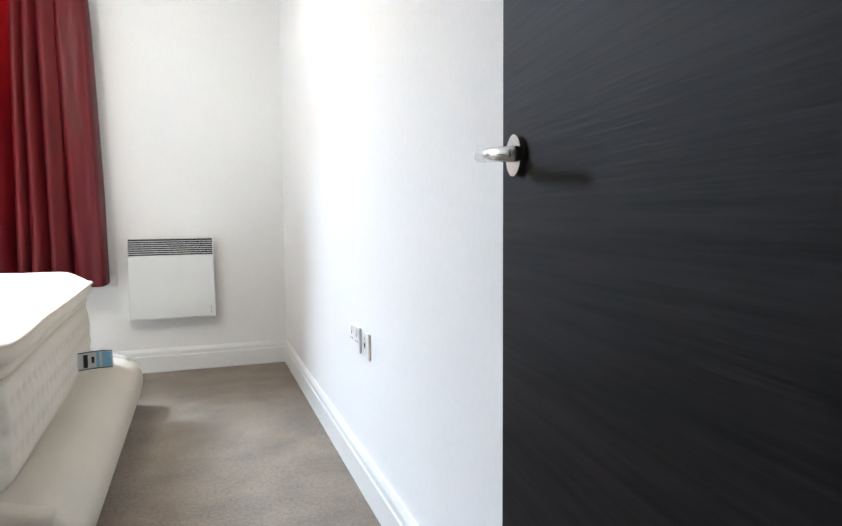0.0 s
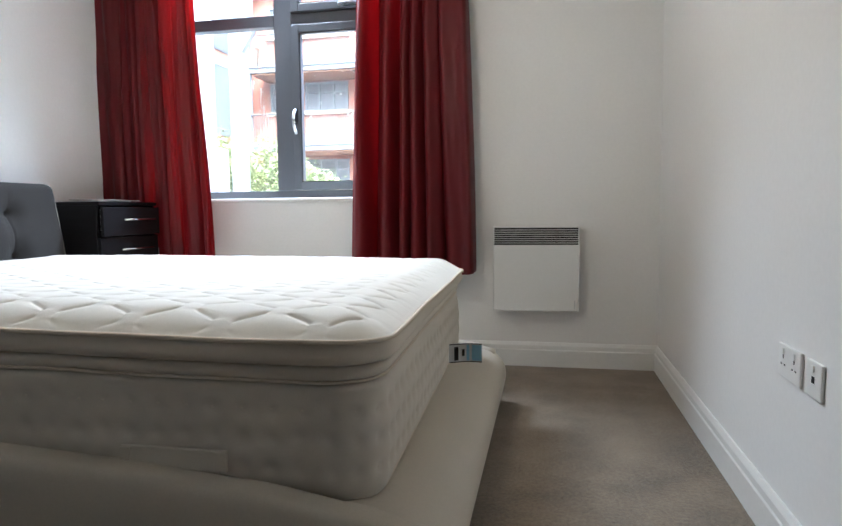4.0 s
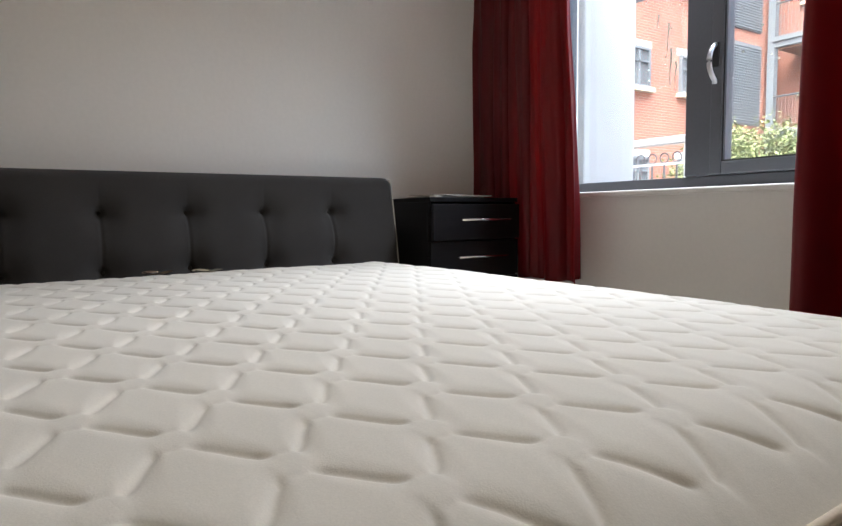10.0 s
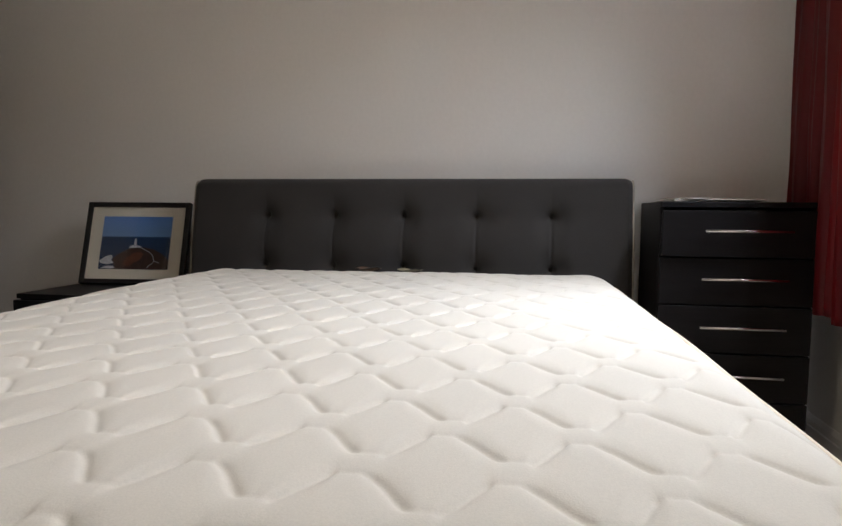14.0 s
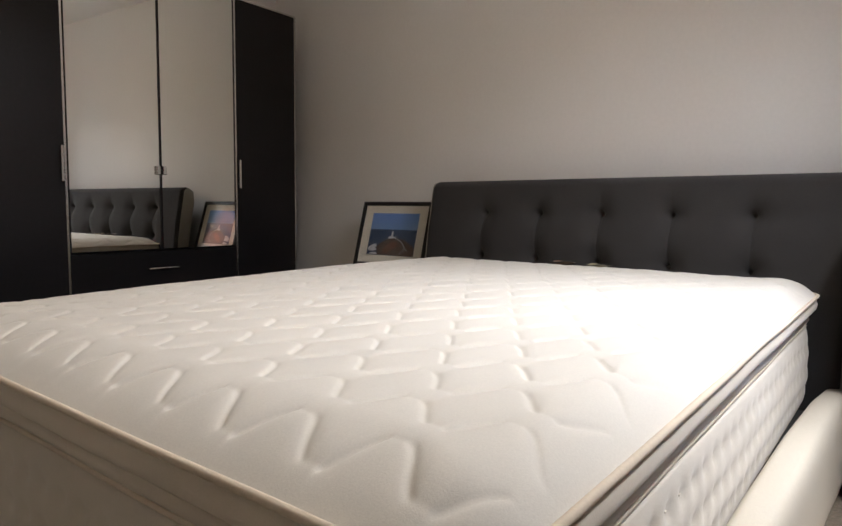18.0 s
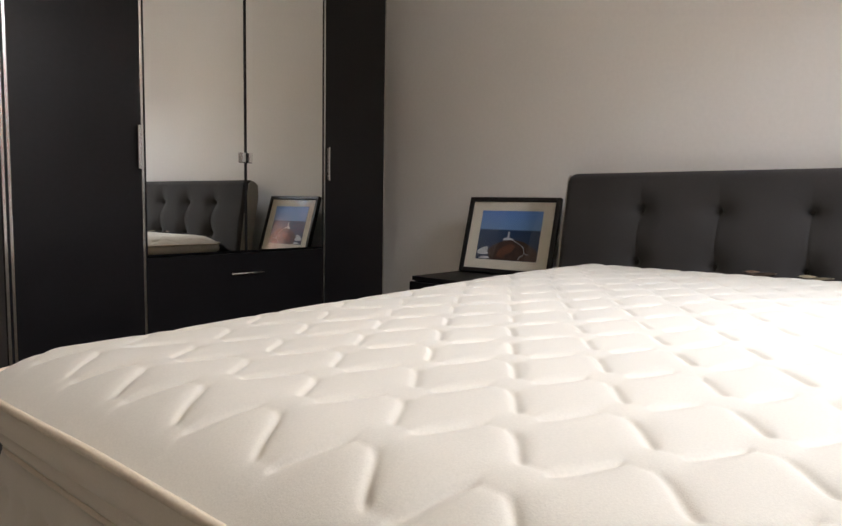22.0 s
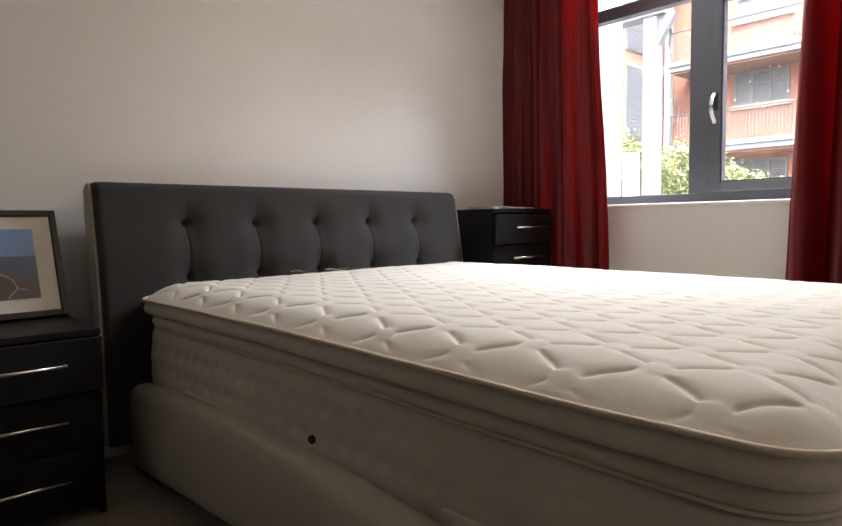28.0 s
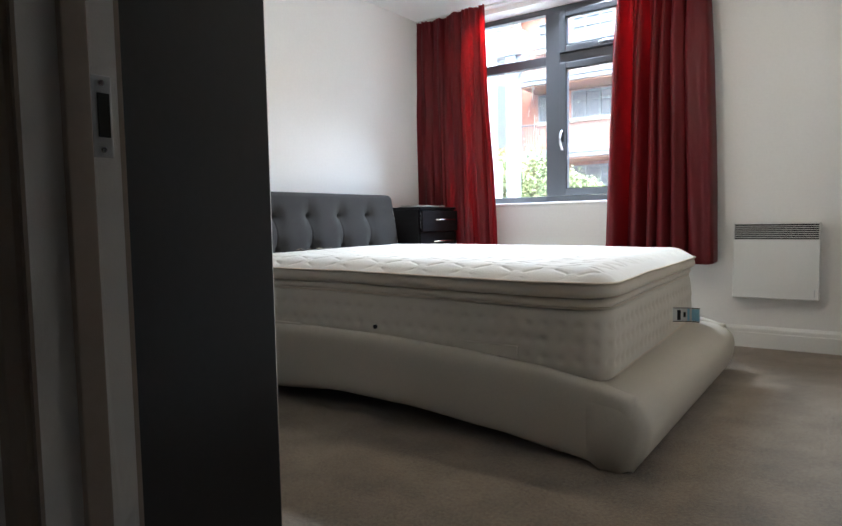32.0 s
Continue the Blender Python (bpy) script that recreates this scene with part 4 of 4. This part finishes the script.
# ---- panel heater ----
RX0, RX1, RZ0, RZ1, RYF = -0.125, 0.352, 0.334, 0.814, 4.06
heater = empty("panel_heater", ((RX0 + RX1) / 2, NY - 0.05, RZ0), "white electric panel heater hung on the wall", "heater")
hb_ = box(RX0, RX1, RYF, NY - 0.012, RZ0, RZ1 - 0.105, 0.006)
box(RX0, RX0 + 0.006, RYF, NY - 0.012, RZ1 - 0.106, RZ1, 0.002, bm=hb_), box(RX1 - 0.006, RX1, RYF, NY - 0.012, RZ1 - 0.106, RZ1, 0.002, bm=hb_)
box(RX0 + 0.006, RX1 - 0.006, RYF + 0.004, NY - 0.012, RZ1 - 0.008, RZ1, 0.002, bm=hb_)
part("casing", hb_, M_ENAMEL, heater)
part("inside", box(RX0 + 0.006, RX1 - 0.006, RYF + 0.025, RYF + 0.03, RZ1 - 0.105, RZ1 - 0.008), M_DARK, heater, "dark inside of the grille")
for k in range(8):
    z = RZ1 - 0.014 - k * 0.0122
    part("louvre", extrude([(RYF + 0.001, z - 0.005), (RYF + 0.001, z - 0.0078), (RYF + 0.007, z - 0.006), (RYF + 0.007, z - 0.004)], "x", RX0 + 0.006, RX1 - 0.006), M_ENAMEL, heater)
part("bracket", box(RX0 + 0.05, RX1 - 0.05, NY - 0.013, NY - 0.001, RZ0 + 0.1, RZ0 + 0.3), M_ENAMEL, heater)
part("rating_plate", box(RX1 - 0.026, RX1 - 0.02, RYF - 0.001, RYF + 0.002, RZ0 + 0.02, RZ0 + 0.065), M_METAL, heater)


# ---- sockets ----
def socket(name, label, at, width, normal, gangs):
    """A face plate on a wall; normal is '-x' or '-y'."""
    s = empty(name, at, label, "socket")
    x, y, z = at

    def lay(w0, w1, z0, z1, d0, d1, bev=0.0):
        if normal == "-x":
            return box(x - d1, x - d0, y + w0, y + w1, z + z0, z + z1, bev)
        return box(x + w0, x + w1, y - d1, y - d0, z + z0, z + z1, bev)
    part("face_plate", lay(-width / 2, width / 2, -0.043, 0.043, 0, 0.009, 0.003), M_PLASTIC, s)
    for g in gangs:
        if g[1] == "socket":
            for dw, dz, w, h in ((0, 0.013, 0.003, 0.006), (-0.011, -0.008, 0.0045, 0.002), (0.011, -0.008, 0.0045, 0.002)):
                part("pin_hole", lay(g[0] + dw - w, g[0] + dw + w, dz - h, dz + h, 0.0092, 0.0098), M_DARK, s)
        part("rocker", lay(g[0] - 0.006, g[0] + 0.006, 0.018, 0.034, 0.009, 0.0125, 0.001), M_PLASTIC, s)
        if g[1] == "jack":
            part("port", lay(-0.008, 0.008, -0.008, 0.008, 0.0092, 0.0098), M_DARK, s)
    return s


socket("double_socket", "white plastic double power socket on the wall", (EX, 2.205, 0.512), 0.146, "-x", [(-0.036, "socket"), (0.036, "socket")])
socket("phone_socket", "white plastic telephone socket plate on the wall", (EX, 2.055, 0.512), 0.086, "-x", [(0, "jack")])
socket("heater_spur", "white plastic switched spur beside the heater", (-0.232, NY, 0.572), 0.086, "-y", [(0.0, "switch")])

# ---- pendant lamp ----
pendant = empty("pendant_light", (BULB[0], BULB[1], CZ), "bare warm globe bulb hanging from a white ceiling rose", "ceiling light")
M_GLOW = bpy.data.materials.new("lamp_glow")
M_GLOW.use_nodes = True
M_GLOW.node_tree.nodes["Principled BSDF"].inputs["Emission Color"].default_value = (1.0, 0.78, 0.54, 1)
M_GLOW.node_tree.nodes["Principled BSDF"].inputs["Emission Strength"].default_value = 16.0
b = bmesh.new()
bmesh.ops.create_uvsphere(b, u_segments=24, v_segments=16, radius=0.04)
bmesh.ops.translate(b, verts=b.verts, vec=BULB)
part("bulb", b, M_GLOW, pendant, "glowing globe bulb", True)
part("lampholder", rod((BULB[0], BULB[1], BULB[2] + 0.036), (BULB[0], BULB[1], BULB[2] + 0.1), 0.017, 20, 0.014), M_PLASTIC, pendant)
part("cord", rod((BULB[0], BULB[1], BULB[2] + 0.1), (BULB[0], BULB[1], CZ - 0.02), 0.003, 8), M_PLASTIC, pendant)
part("ceiling_rose", rod((BULB[0], BULB[1], CZ - 0.022), (BULB[0], BULB[1], CZ), 0.028, 28, 0.045), M_PLASTIC, pendant)


# ---- curtains ----
def curtain(name, label, top, low, z_top, z_low, folds, seed, y_mid, deep=1.0):
    """A hanging curtain: folds that widen downward, with a gathered heading; top and low are (x0, x1)."""
    rnd = random.Random(seed)
    ph = [rnd.uniform(0, 6.28) for _ in range(6)]

    def fn(u, v):
        s = smoothstep(0, 1, v) * 0.4 + v * 0.6
        x0, x1 = top[0] + (low[0] - top[0]) * s, top[1] + (low[1] - top[1]) * s
        warp = u + 0.05 * math.sin(2 * math.pi * u * 1.5 + ph[0]) + 0.012 * math.sin(2 * math.pi * u * 4 + ph[1] + v * 2)
        a = 2 * math.pi * folds * warp + ph[2] + 0.5 * v * math.sin(ph[3] + 9 * u)
        amp = deep * (0.028 + 0.040 * smoothstep(0.02, 0.45, v)) * (1 + 0.45 * noise.noise((u * 7.3, v * 0.8, seed + 4.2)))
        fine_ = 0.010 * math.exp(-v / 0.05) * math.sin(2 * math.pi * folds * 4.2 * u)
        y = y_mid + amp * (math.sin(a + 0.5 * math.sin(a)) + 0.4 * math.sin(2.1 * a + ph[4])) + fine_ + 0.02 * noise.noise((u * 6, v * 2.2, seed)) + 0.007 * noise.noise((u * 22, v * 6, seed + 9))
        pinch = 0.018 * math.exp(-((v - 0.025) / 0.008) ** 2)
        z = z_top - (z_top - z_low) * v + 0.006 * math.sin(a) * (v > 0.98)
        return (x0 + (x1 - x0) * u + 0.026 * math.cos(a) * smoothstep(0, 0.3, v), y + pinch * 0.5, z)
    b = sheet(fn, 200, 60)
    ob = solo(name, b, M_CURTAIN, label, "curtain", smooth=True, group="window curtains")
    t = ob.modifiers.new("cloth", "SOLIDIFY")
    t.thickness = 0.002
    return ob


curtain("curtain", "dark red satin curtain bunched behind the tall chest", (-2.592, -2.13), (-2.585, -2.09), 2.545, 0.70, 3.1, 3, 4.05, 0.6)
curtain("curtain", "red satin curtain panel hanging beside the tall chest", (-2.21, -1.895), (-2.175, -1.785), 2.545, 0.603, 1.9, 5, 3.99, 0.55)
curtain("curtain", "red satin curtain drawn aside, bunched near the heater", (-0.86, -0.265), (-0.93, -0.20), 2.545, 0.555, 6.6, 8, 4.01, 1.25)
rail_t = empty("curtain_rail", (-1.35, 4.05, 2.545), "white plastic curtain track over the window", "curtain rail")
part("track", box(-2.58, -0.22, 4.04, 4.065, 2.54, 2.558, 0.003), M_PLASTIC, rail_t)

# ---- outside ----
M_BRICK_X = brick_material("orange_brick_front", (0.26, 0.098, 0.06), (0.20, 0.074, 0.047), (0.25, 0.2, 0.17), plane="x")
M_BRICK_Y = brick_material("orange_brick_wing", (0.26, 0.098, 0.06), (0.20, 0.074, 0.047), (0.25, 0.2, 0.17), plane="y")
M_STEEL = material("blue_grey_steel_paint", (0.11, 0.125, 0.14), 0.5, vary=0.08, scale=1, fine=20)
M_PALE = material("pale_render", (0.40, 0.405, 0.40), 0.8, vary=0.06, scale=1, fine=20)
M_SOFFIT = material("brown_timber_soffit", (0.16, 0.085, 0.05), 0.7, vary=0.2, scale=2, fine=20)
M_STONE = material("buff_stone", (0.42, 0.36, 0.27), 0.85, vary=0.1, scale=2, fine=40)
M_DARKPANE = material("far_window_pane", (0.1, 0.11, 0.12), 0.25, vary=0.2, scale=1, fine=4, spec=0.3)
M_PAVING = material("grey_paving", (0.24, 0.23, 0.215), 0.9, vary=0.15, scale=0.6, fine=14, bump=0.3, bump_scale=8)
M_LEAF = material("fresh_green_leaf", (0.13, 0.155, 0.055), 0.6, vary=0.45, scale=2, fine=9)
M_BARK = material("grey_brown_bark", (0.11, 0.085, 0.06), 0.9, vary=0.3, scale=8, fine=60, bump=0.6, bump_scale=40)
M_IRON = material("dark_iron", (0.06, 0.06, 0.065), 0.5, vary=0.1, scale=6, fine=50)
M_GALV = material("galvanised_rail", (0.5, 0.51, 0.52), 0.4, 0.6, vary=0.08, scale=6, fine=50)

GZ = -0.35
gr = bmesh.new()
for x0, x1, y0, y1 in ((-400, 400, NY + WALL_N, 800), (-400, WX - 0.3, -800, NY + WALL_N), (EX + 0.6, 400, -800, NY + WALL_N), (WX - 0.3, EX + 0.6, -800, -2.2)):
    v = [gr.verts.new(p) for p in ((x0, y0, GZ), (x1, y0, GZ), (x1, y1, GZ), (x0, y1, GZ))]
    gr.faces.new(v)
solo("ground", gr, M_PAVING, "grey paved courtyard between the buildings", "ground", "structure")
solo("facade_own", box(WX - 0.5, EX + 0.6, NY + WALL_N + 0.002, NY + WALL_N + 0.1, GZ, WIN_Z0 - 0.02), M_BRICK_X, "orange brick outer wall below the window", "wall", "structure")


def far_window(parent, x0, x1, z0, z1, y, axis="x", lights=2):
    """A window of a far building: grey frame, dark panes, stone sill."""
    def put(a0, a1, d0, d1, c0, c1):
        return box(a0, a1, y + d0, y + d1, c0, c1) if axis == "x" else box(y - d1, y - d0, a0, a1, c0, c1)
    b = bmesh.new()
    w = 0.07
    for a0, a1, c0, c1 in [(x0, x0 + w, z0, z1), (x1 - w, x1, z0, z1), (x0 + w, x1 - w, z0, z0 + w), (x0 + w, x1 - w, z1 - w, z1), (x0 + w, x1 - w, z0 + (z1 - z0) * 0.62, z0 + (z1 - z0) * 0.62 + 0.05)] + [
            (x0 + (x1 - x0) * k / lights - 0.035, x0 + (x1 - x0) * k / lights + 0.035, z0 + w, z1 - w) for k in range(1, lights)]:
        join(b, put(a0, a1, -0.06, 0.06, c0, c1))
    win = part("window", b, M_STEEL, parent, "grey framed window")
    part("pane", put(x0 + w / 2, x1 - w / 2, 0.0, 0.03, z0 + w / 2, z1 - w / 2), M_DARKPANE, win)
    part("sill", put(x0 - 0.1, x1 + 0.1, -0.14, 0.05, z0 - 0.12, z0), M_STONE, win, "buff stone sill")
    return win


# the block across the courtyard, with balconies
FY = 24.0
block = empty("apartment_building", (-2, FY + 3, GZ), "orange brick apartment block with steel-railed balconies", "building")
part("wall", box(-12.4, 22, FY, FY + 8, GZ, 9.4), M_BRICK_X, block)
part("roof", box(-12.6, 22.2, FY - 0.4, FY + 8.2, 9.4, 9.7), M_STEEL, block)
for z in (3.45, 6.32):
    slab = part("balcony", box(-10.7, 21, FY - 1.6, FY, z - 0.30, z, 0.02), M_STEEL, block, "grey steel-edged balcony")
    part("soffit", box(-10.6, 20.9, FY - 1.5, FY, z - 0.36, z - 0.302), M_SOFFIT, slab, "brown timber underside")
    part("fascia", box(-10.7, 21, FY - 1.66, FY - 1.602, z - 0.12, z + 0.03), M_STEEL, slab)
    part("top_rail", tube([(-10.7, FY - 1.58, z + 1.05), (21, FY - 1.58, z + 1.05)], 0.028, 8), M_STEEL, slab, "", True)
    bal = bmesh.new()
    for k in range(140):
        x = -10.6 + k * 0.108
        box(x - 0.006, x + 0.006, FY - 1.586, FY - 1.574, z + 0.03, z + 1.03, bm=bal)
    part("balusters", bal, M_STEEL, slab, "thin upright balusters")
for z in (1.85, 4.8, 7.7):
    for x0, x1, nl in ((-10.54, -9.65, 1), (-9.1, -7.35, 3), (-4.6, -2.85, 3), (0.6, 2.35, 3), (5.6, 7.35, 3)):
        far_window(block, x0, x1, z, z + 1.1, FY - 0.02, "x", nl)
    part("wall_lamp", rod((-9.34, FY - 0.12, z + 1.33), (-9.34, FY, z + 1.33), 0.15, 16), M_PALE, block, "round white wall lamp")
for x in (-10.75, -5.6, -1.2, 4.4, 9.4):
    part("column", box(x - 0.11, x + 0.11, FY - 1.62, FY - 1.4, GZ, 9.4), M_STEEL, block, "blue-grey steel post")

# the wing on the left
wing = empty("brick_wing", (-12, 14, GZ), "orange brick side wing with small grey windows", "building")
WGX = -11.0
part("wall", box(WGX - 6, WGX, 4.8, 22.9, GZ, 9.6), M_BRICK_Y, wing)
part("roof", box(WGX - 6, WGX + 0.35, 4.6, 23.1, 9.6, 9.9), M_STEEL, wing)
for z in (1.35, 4.25, 7.15):
    for y0 in (11.3, 13.5, 15.7, 18.0):
        far_window(wing, y0, y0 + 0.95, z, z + 1.05, WGX + 0.035, "y", 2)
        part("lintel", box(WGX - 0.02, WGX + 0.012, y0 - 0.12, y0 + 1.07, z + 1.05, z + 1.25), M_PALE, wing, "white lintel")
for z in (0.5, 3.6, 6.5):
    pan = part("louvre_panel", box(WGX + 0.002, WGX + 0.04, 20.0, 22.2, z, z + 2.5), M_STEEL, wing, "grey louvred panel")
    for k in range(30):
        part("slat", box(WGX + 0.042, WGX + 0.075, 20.03, 22.17, z + 0.04 + k * 0.08, z + 0.085 + k * 0.08), M_STEEL, pan)

# steel post and bracket of the own building, and the pale pier beside the window
pier = empty("render_pier", (-2.62, 4.9, GZ), "pale rendered pier just outside the window", "pier")
part("shaft", box(-2.95, -2.36, 4.62, 5.05, GZ, 6.0, 0.01), M_PALE, pier)
beam = empty("steel_canopy", (-4.0, 7.4, GZ), "grey steel canopy frame outside the window", "canopy")
part("post", box(-3.44, -3.29, 7.3, 7.46, GZ, 3.4, 0.01), M_STEEL, beam)
part("rafter", box(-9.0, -3.2, 7.28, 7.48, 3.05, 3.38, 0.01), M_STEEL, beam)
part("bracket", extrude([(-3.29, 3.05), (-3.1, 3.05), (-3.29, 2.75)], "y", 7.34, 7.42), M_STEEL, beam)

# white boundary wall with an ornate iron railing
rl = empty("iron_railing", (-4.6, 8.6, GZ), "white-topped boundary railing with iron scrolls", "railing")
part("coping", box(-7.6, -4.24, 8.5, 8.72, 1.71, 1.79, 0.015), M_PALE, rl)
part("base_wall", box(-7.6, -4.24, 8.5, 8.72, GZ, 0.75, 0.01), M_BRICK_X, rl)
part("end_post", box(-4.36, -4.24, 8.5, 8.72, 0.75, 1.71, 0.005), M_PALE, rl)
for k in range(15):
    x = -6.9 + k * 0.17
    part("bar", rod((x, 8.6, 0.75), (x, 8.6, 1.48), 0.012, 8), M_IRON, rl)
    part("scroll", tube([(x + 0.06 * math.cos(a), 8.6, 1.55 + 0.06 * math.sin(a)) for a in (2 * math.pi * j / 14 for j in range(14))], 0.008, 6, True), M_IRON, rl)
part("lower_rail", box(-7.6, -4.36, 8.585, 8.615, 1.465, 1.49), M_GALV, rl)


def tree(at, height, spread, leaves, seed):
    """A small tree: tapered trunk, limbs and a loose crown of many small leaves."""
    rnd = random.Random(seed)
    t = empty("courtyard_tree", at, "small leafy green tree in the courtyard", "tree")
    x, y, z = at
    trunk = rod((x, y, z), (x + 0.05, y, z + height * 0.55), 0.07, 10, 0.04)
    tips = []
    for k in range(16):
        a, h = rnd.uniform(0, 6.28), rnd.uniform(0.3, 0.55) * height
        tip = Vector((x + math.cos(a) * spread * rnd.uniform(0.4, 1), y + math.sin(a) * spread * rnd.uniform(0.4, 1), z + h + height * rnd.uniform(0.12, 0.45)))
        rod((x + 0.03, y, z + h), tip, 0.025, 6, 0.006, bm=trunk)
        tips.append(tip)
    part("trunk", trunk, M_BARK, t)
    vs, fs = [], []
    for k in range(leaves):
        c = rnd.choice(tips) + Vector((rnd.gauss(0, 0.22), rnd.gauss(0, 0.22), rnd.gauss(0, 0.2))) * spread
        d = Vector((rnd.gauss(0, 1), rnd.gauss(0, 1), rnd.gauss(0, 0.6))).normalized()
        s = d.cross(Vector((rnd.gauss(0, 1), rnd.gauss(0, 1), 1))).normalized()
        L, w = rnd.uniform(0.05, 0.09), rnd.uniform(0.02, 0.032)
        i = len(vs)
        n_ = d.cross(s) * 0.012
        vs += [c, c + d * L * 0.5 + s * w + n_, c + d * L, c + d * L * 0.5 - s * w + n_]
        fs += [(i, i + 1, i + 2), (i, i + 2, i + 3)]
    me = bpy.data.meshes.new("crown")
    me.from_pydata([tuple(v - Vector(at)) for v in vs], [], fs)
    me.materials.append(M_LEAF)
    cr = new("crown", me)
    cr.parent = t
    tagged(cr, "loose green leaf crown", kind="stuff")
    return t


tree((-5.7, 12.4, GZ), 3.0, 0.75, 6500, 5)
tree((-4.55, 12.4, GZ), 2.45, 0.5, 5000, 9)
tree((-7.2, 13.5, GZ), 2.9, 0.8, 5000, 12)

# droppings dried on the window panes
M_DROP = material("dried_droppings", (0.7, 0.69, 0.64), 0.9, vary=0.2, scale=60, fine=300)
mess = empty("pane_droppings", (-1.6, WY + 0.037, 1.4), "dried white bird droppings on the window pane", "stain")
rnd_ = random.Random(4)
for x, z0, z1, w in ((-1.665, 1.83, 1.96, 0.015), (-1.65, 1.58, 1.71, 0.008), (-1.635, 1.44, 1.6, 0.008), (-1.70, 1.70, 1.76, 0.006), (-1.61, 1.43, 1.54, 0.006)):
    part("streak", sheet(lambda u, v: (x + (u - 0.5) * w * (0.6 + 0.8 * rnd_.random()) * (1.3 - v) + 0.003 * math.sin(7 * v), WY + 0.0373 + 0.0004 * math.sin(3.1 * u), z1 + (z0 - z1) * v), 4, 12), M_DROP, mess, "", True)
for k in range(16):
    x, z, r = rnd_.uniform(-1.8, -1.57), rnd_.uniform(1.35, 1.95), rnd_.uniform(0.002, 0.005)
    part("spot", rod((x, WY + 0.0365, z), (x, WY + 0.038, z), r, 7, r * 0.7), M_DROP, mess)
mess2 = empty("pane_droppings", (-1.2, WY + 0.019, 1.6), "small white specks dried on the opening pane", "stain")
for k in range(24):
    x, z, r = rnd_.uniform(-1.33, -0.95), rnd_.uniform(1.45, 1.82), rnd_.uniform(0.002, 0.006)
    part("spot", rod((x, WY + 0.0185, z), (x, WY + 0.0195, z), r, 7, r * 0.7), M_DROP, mess2)
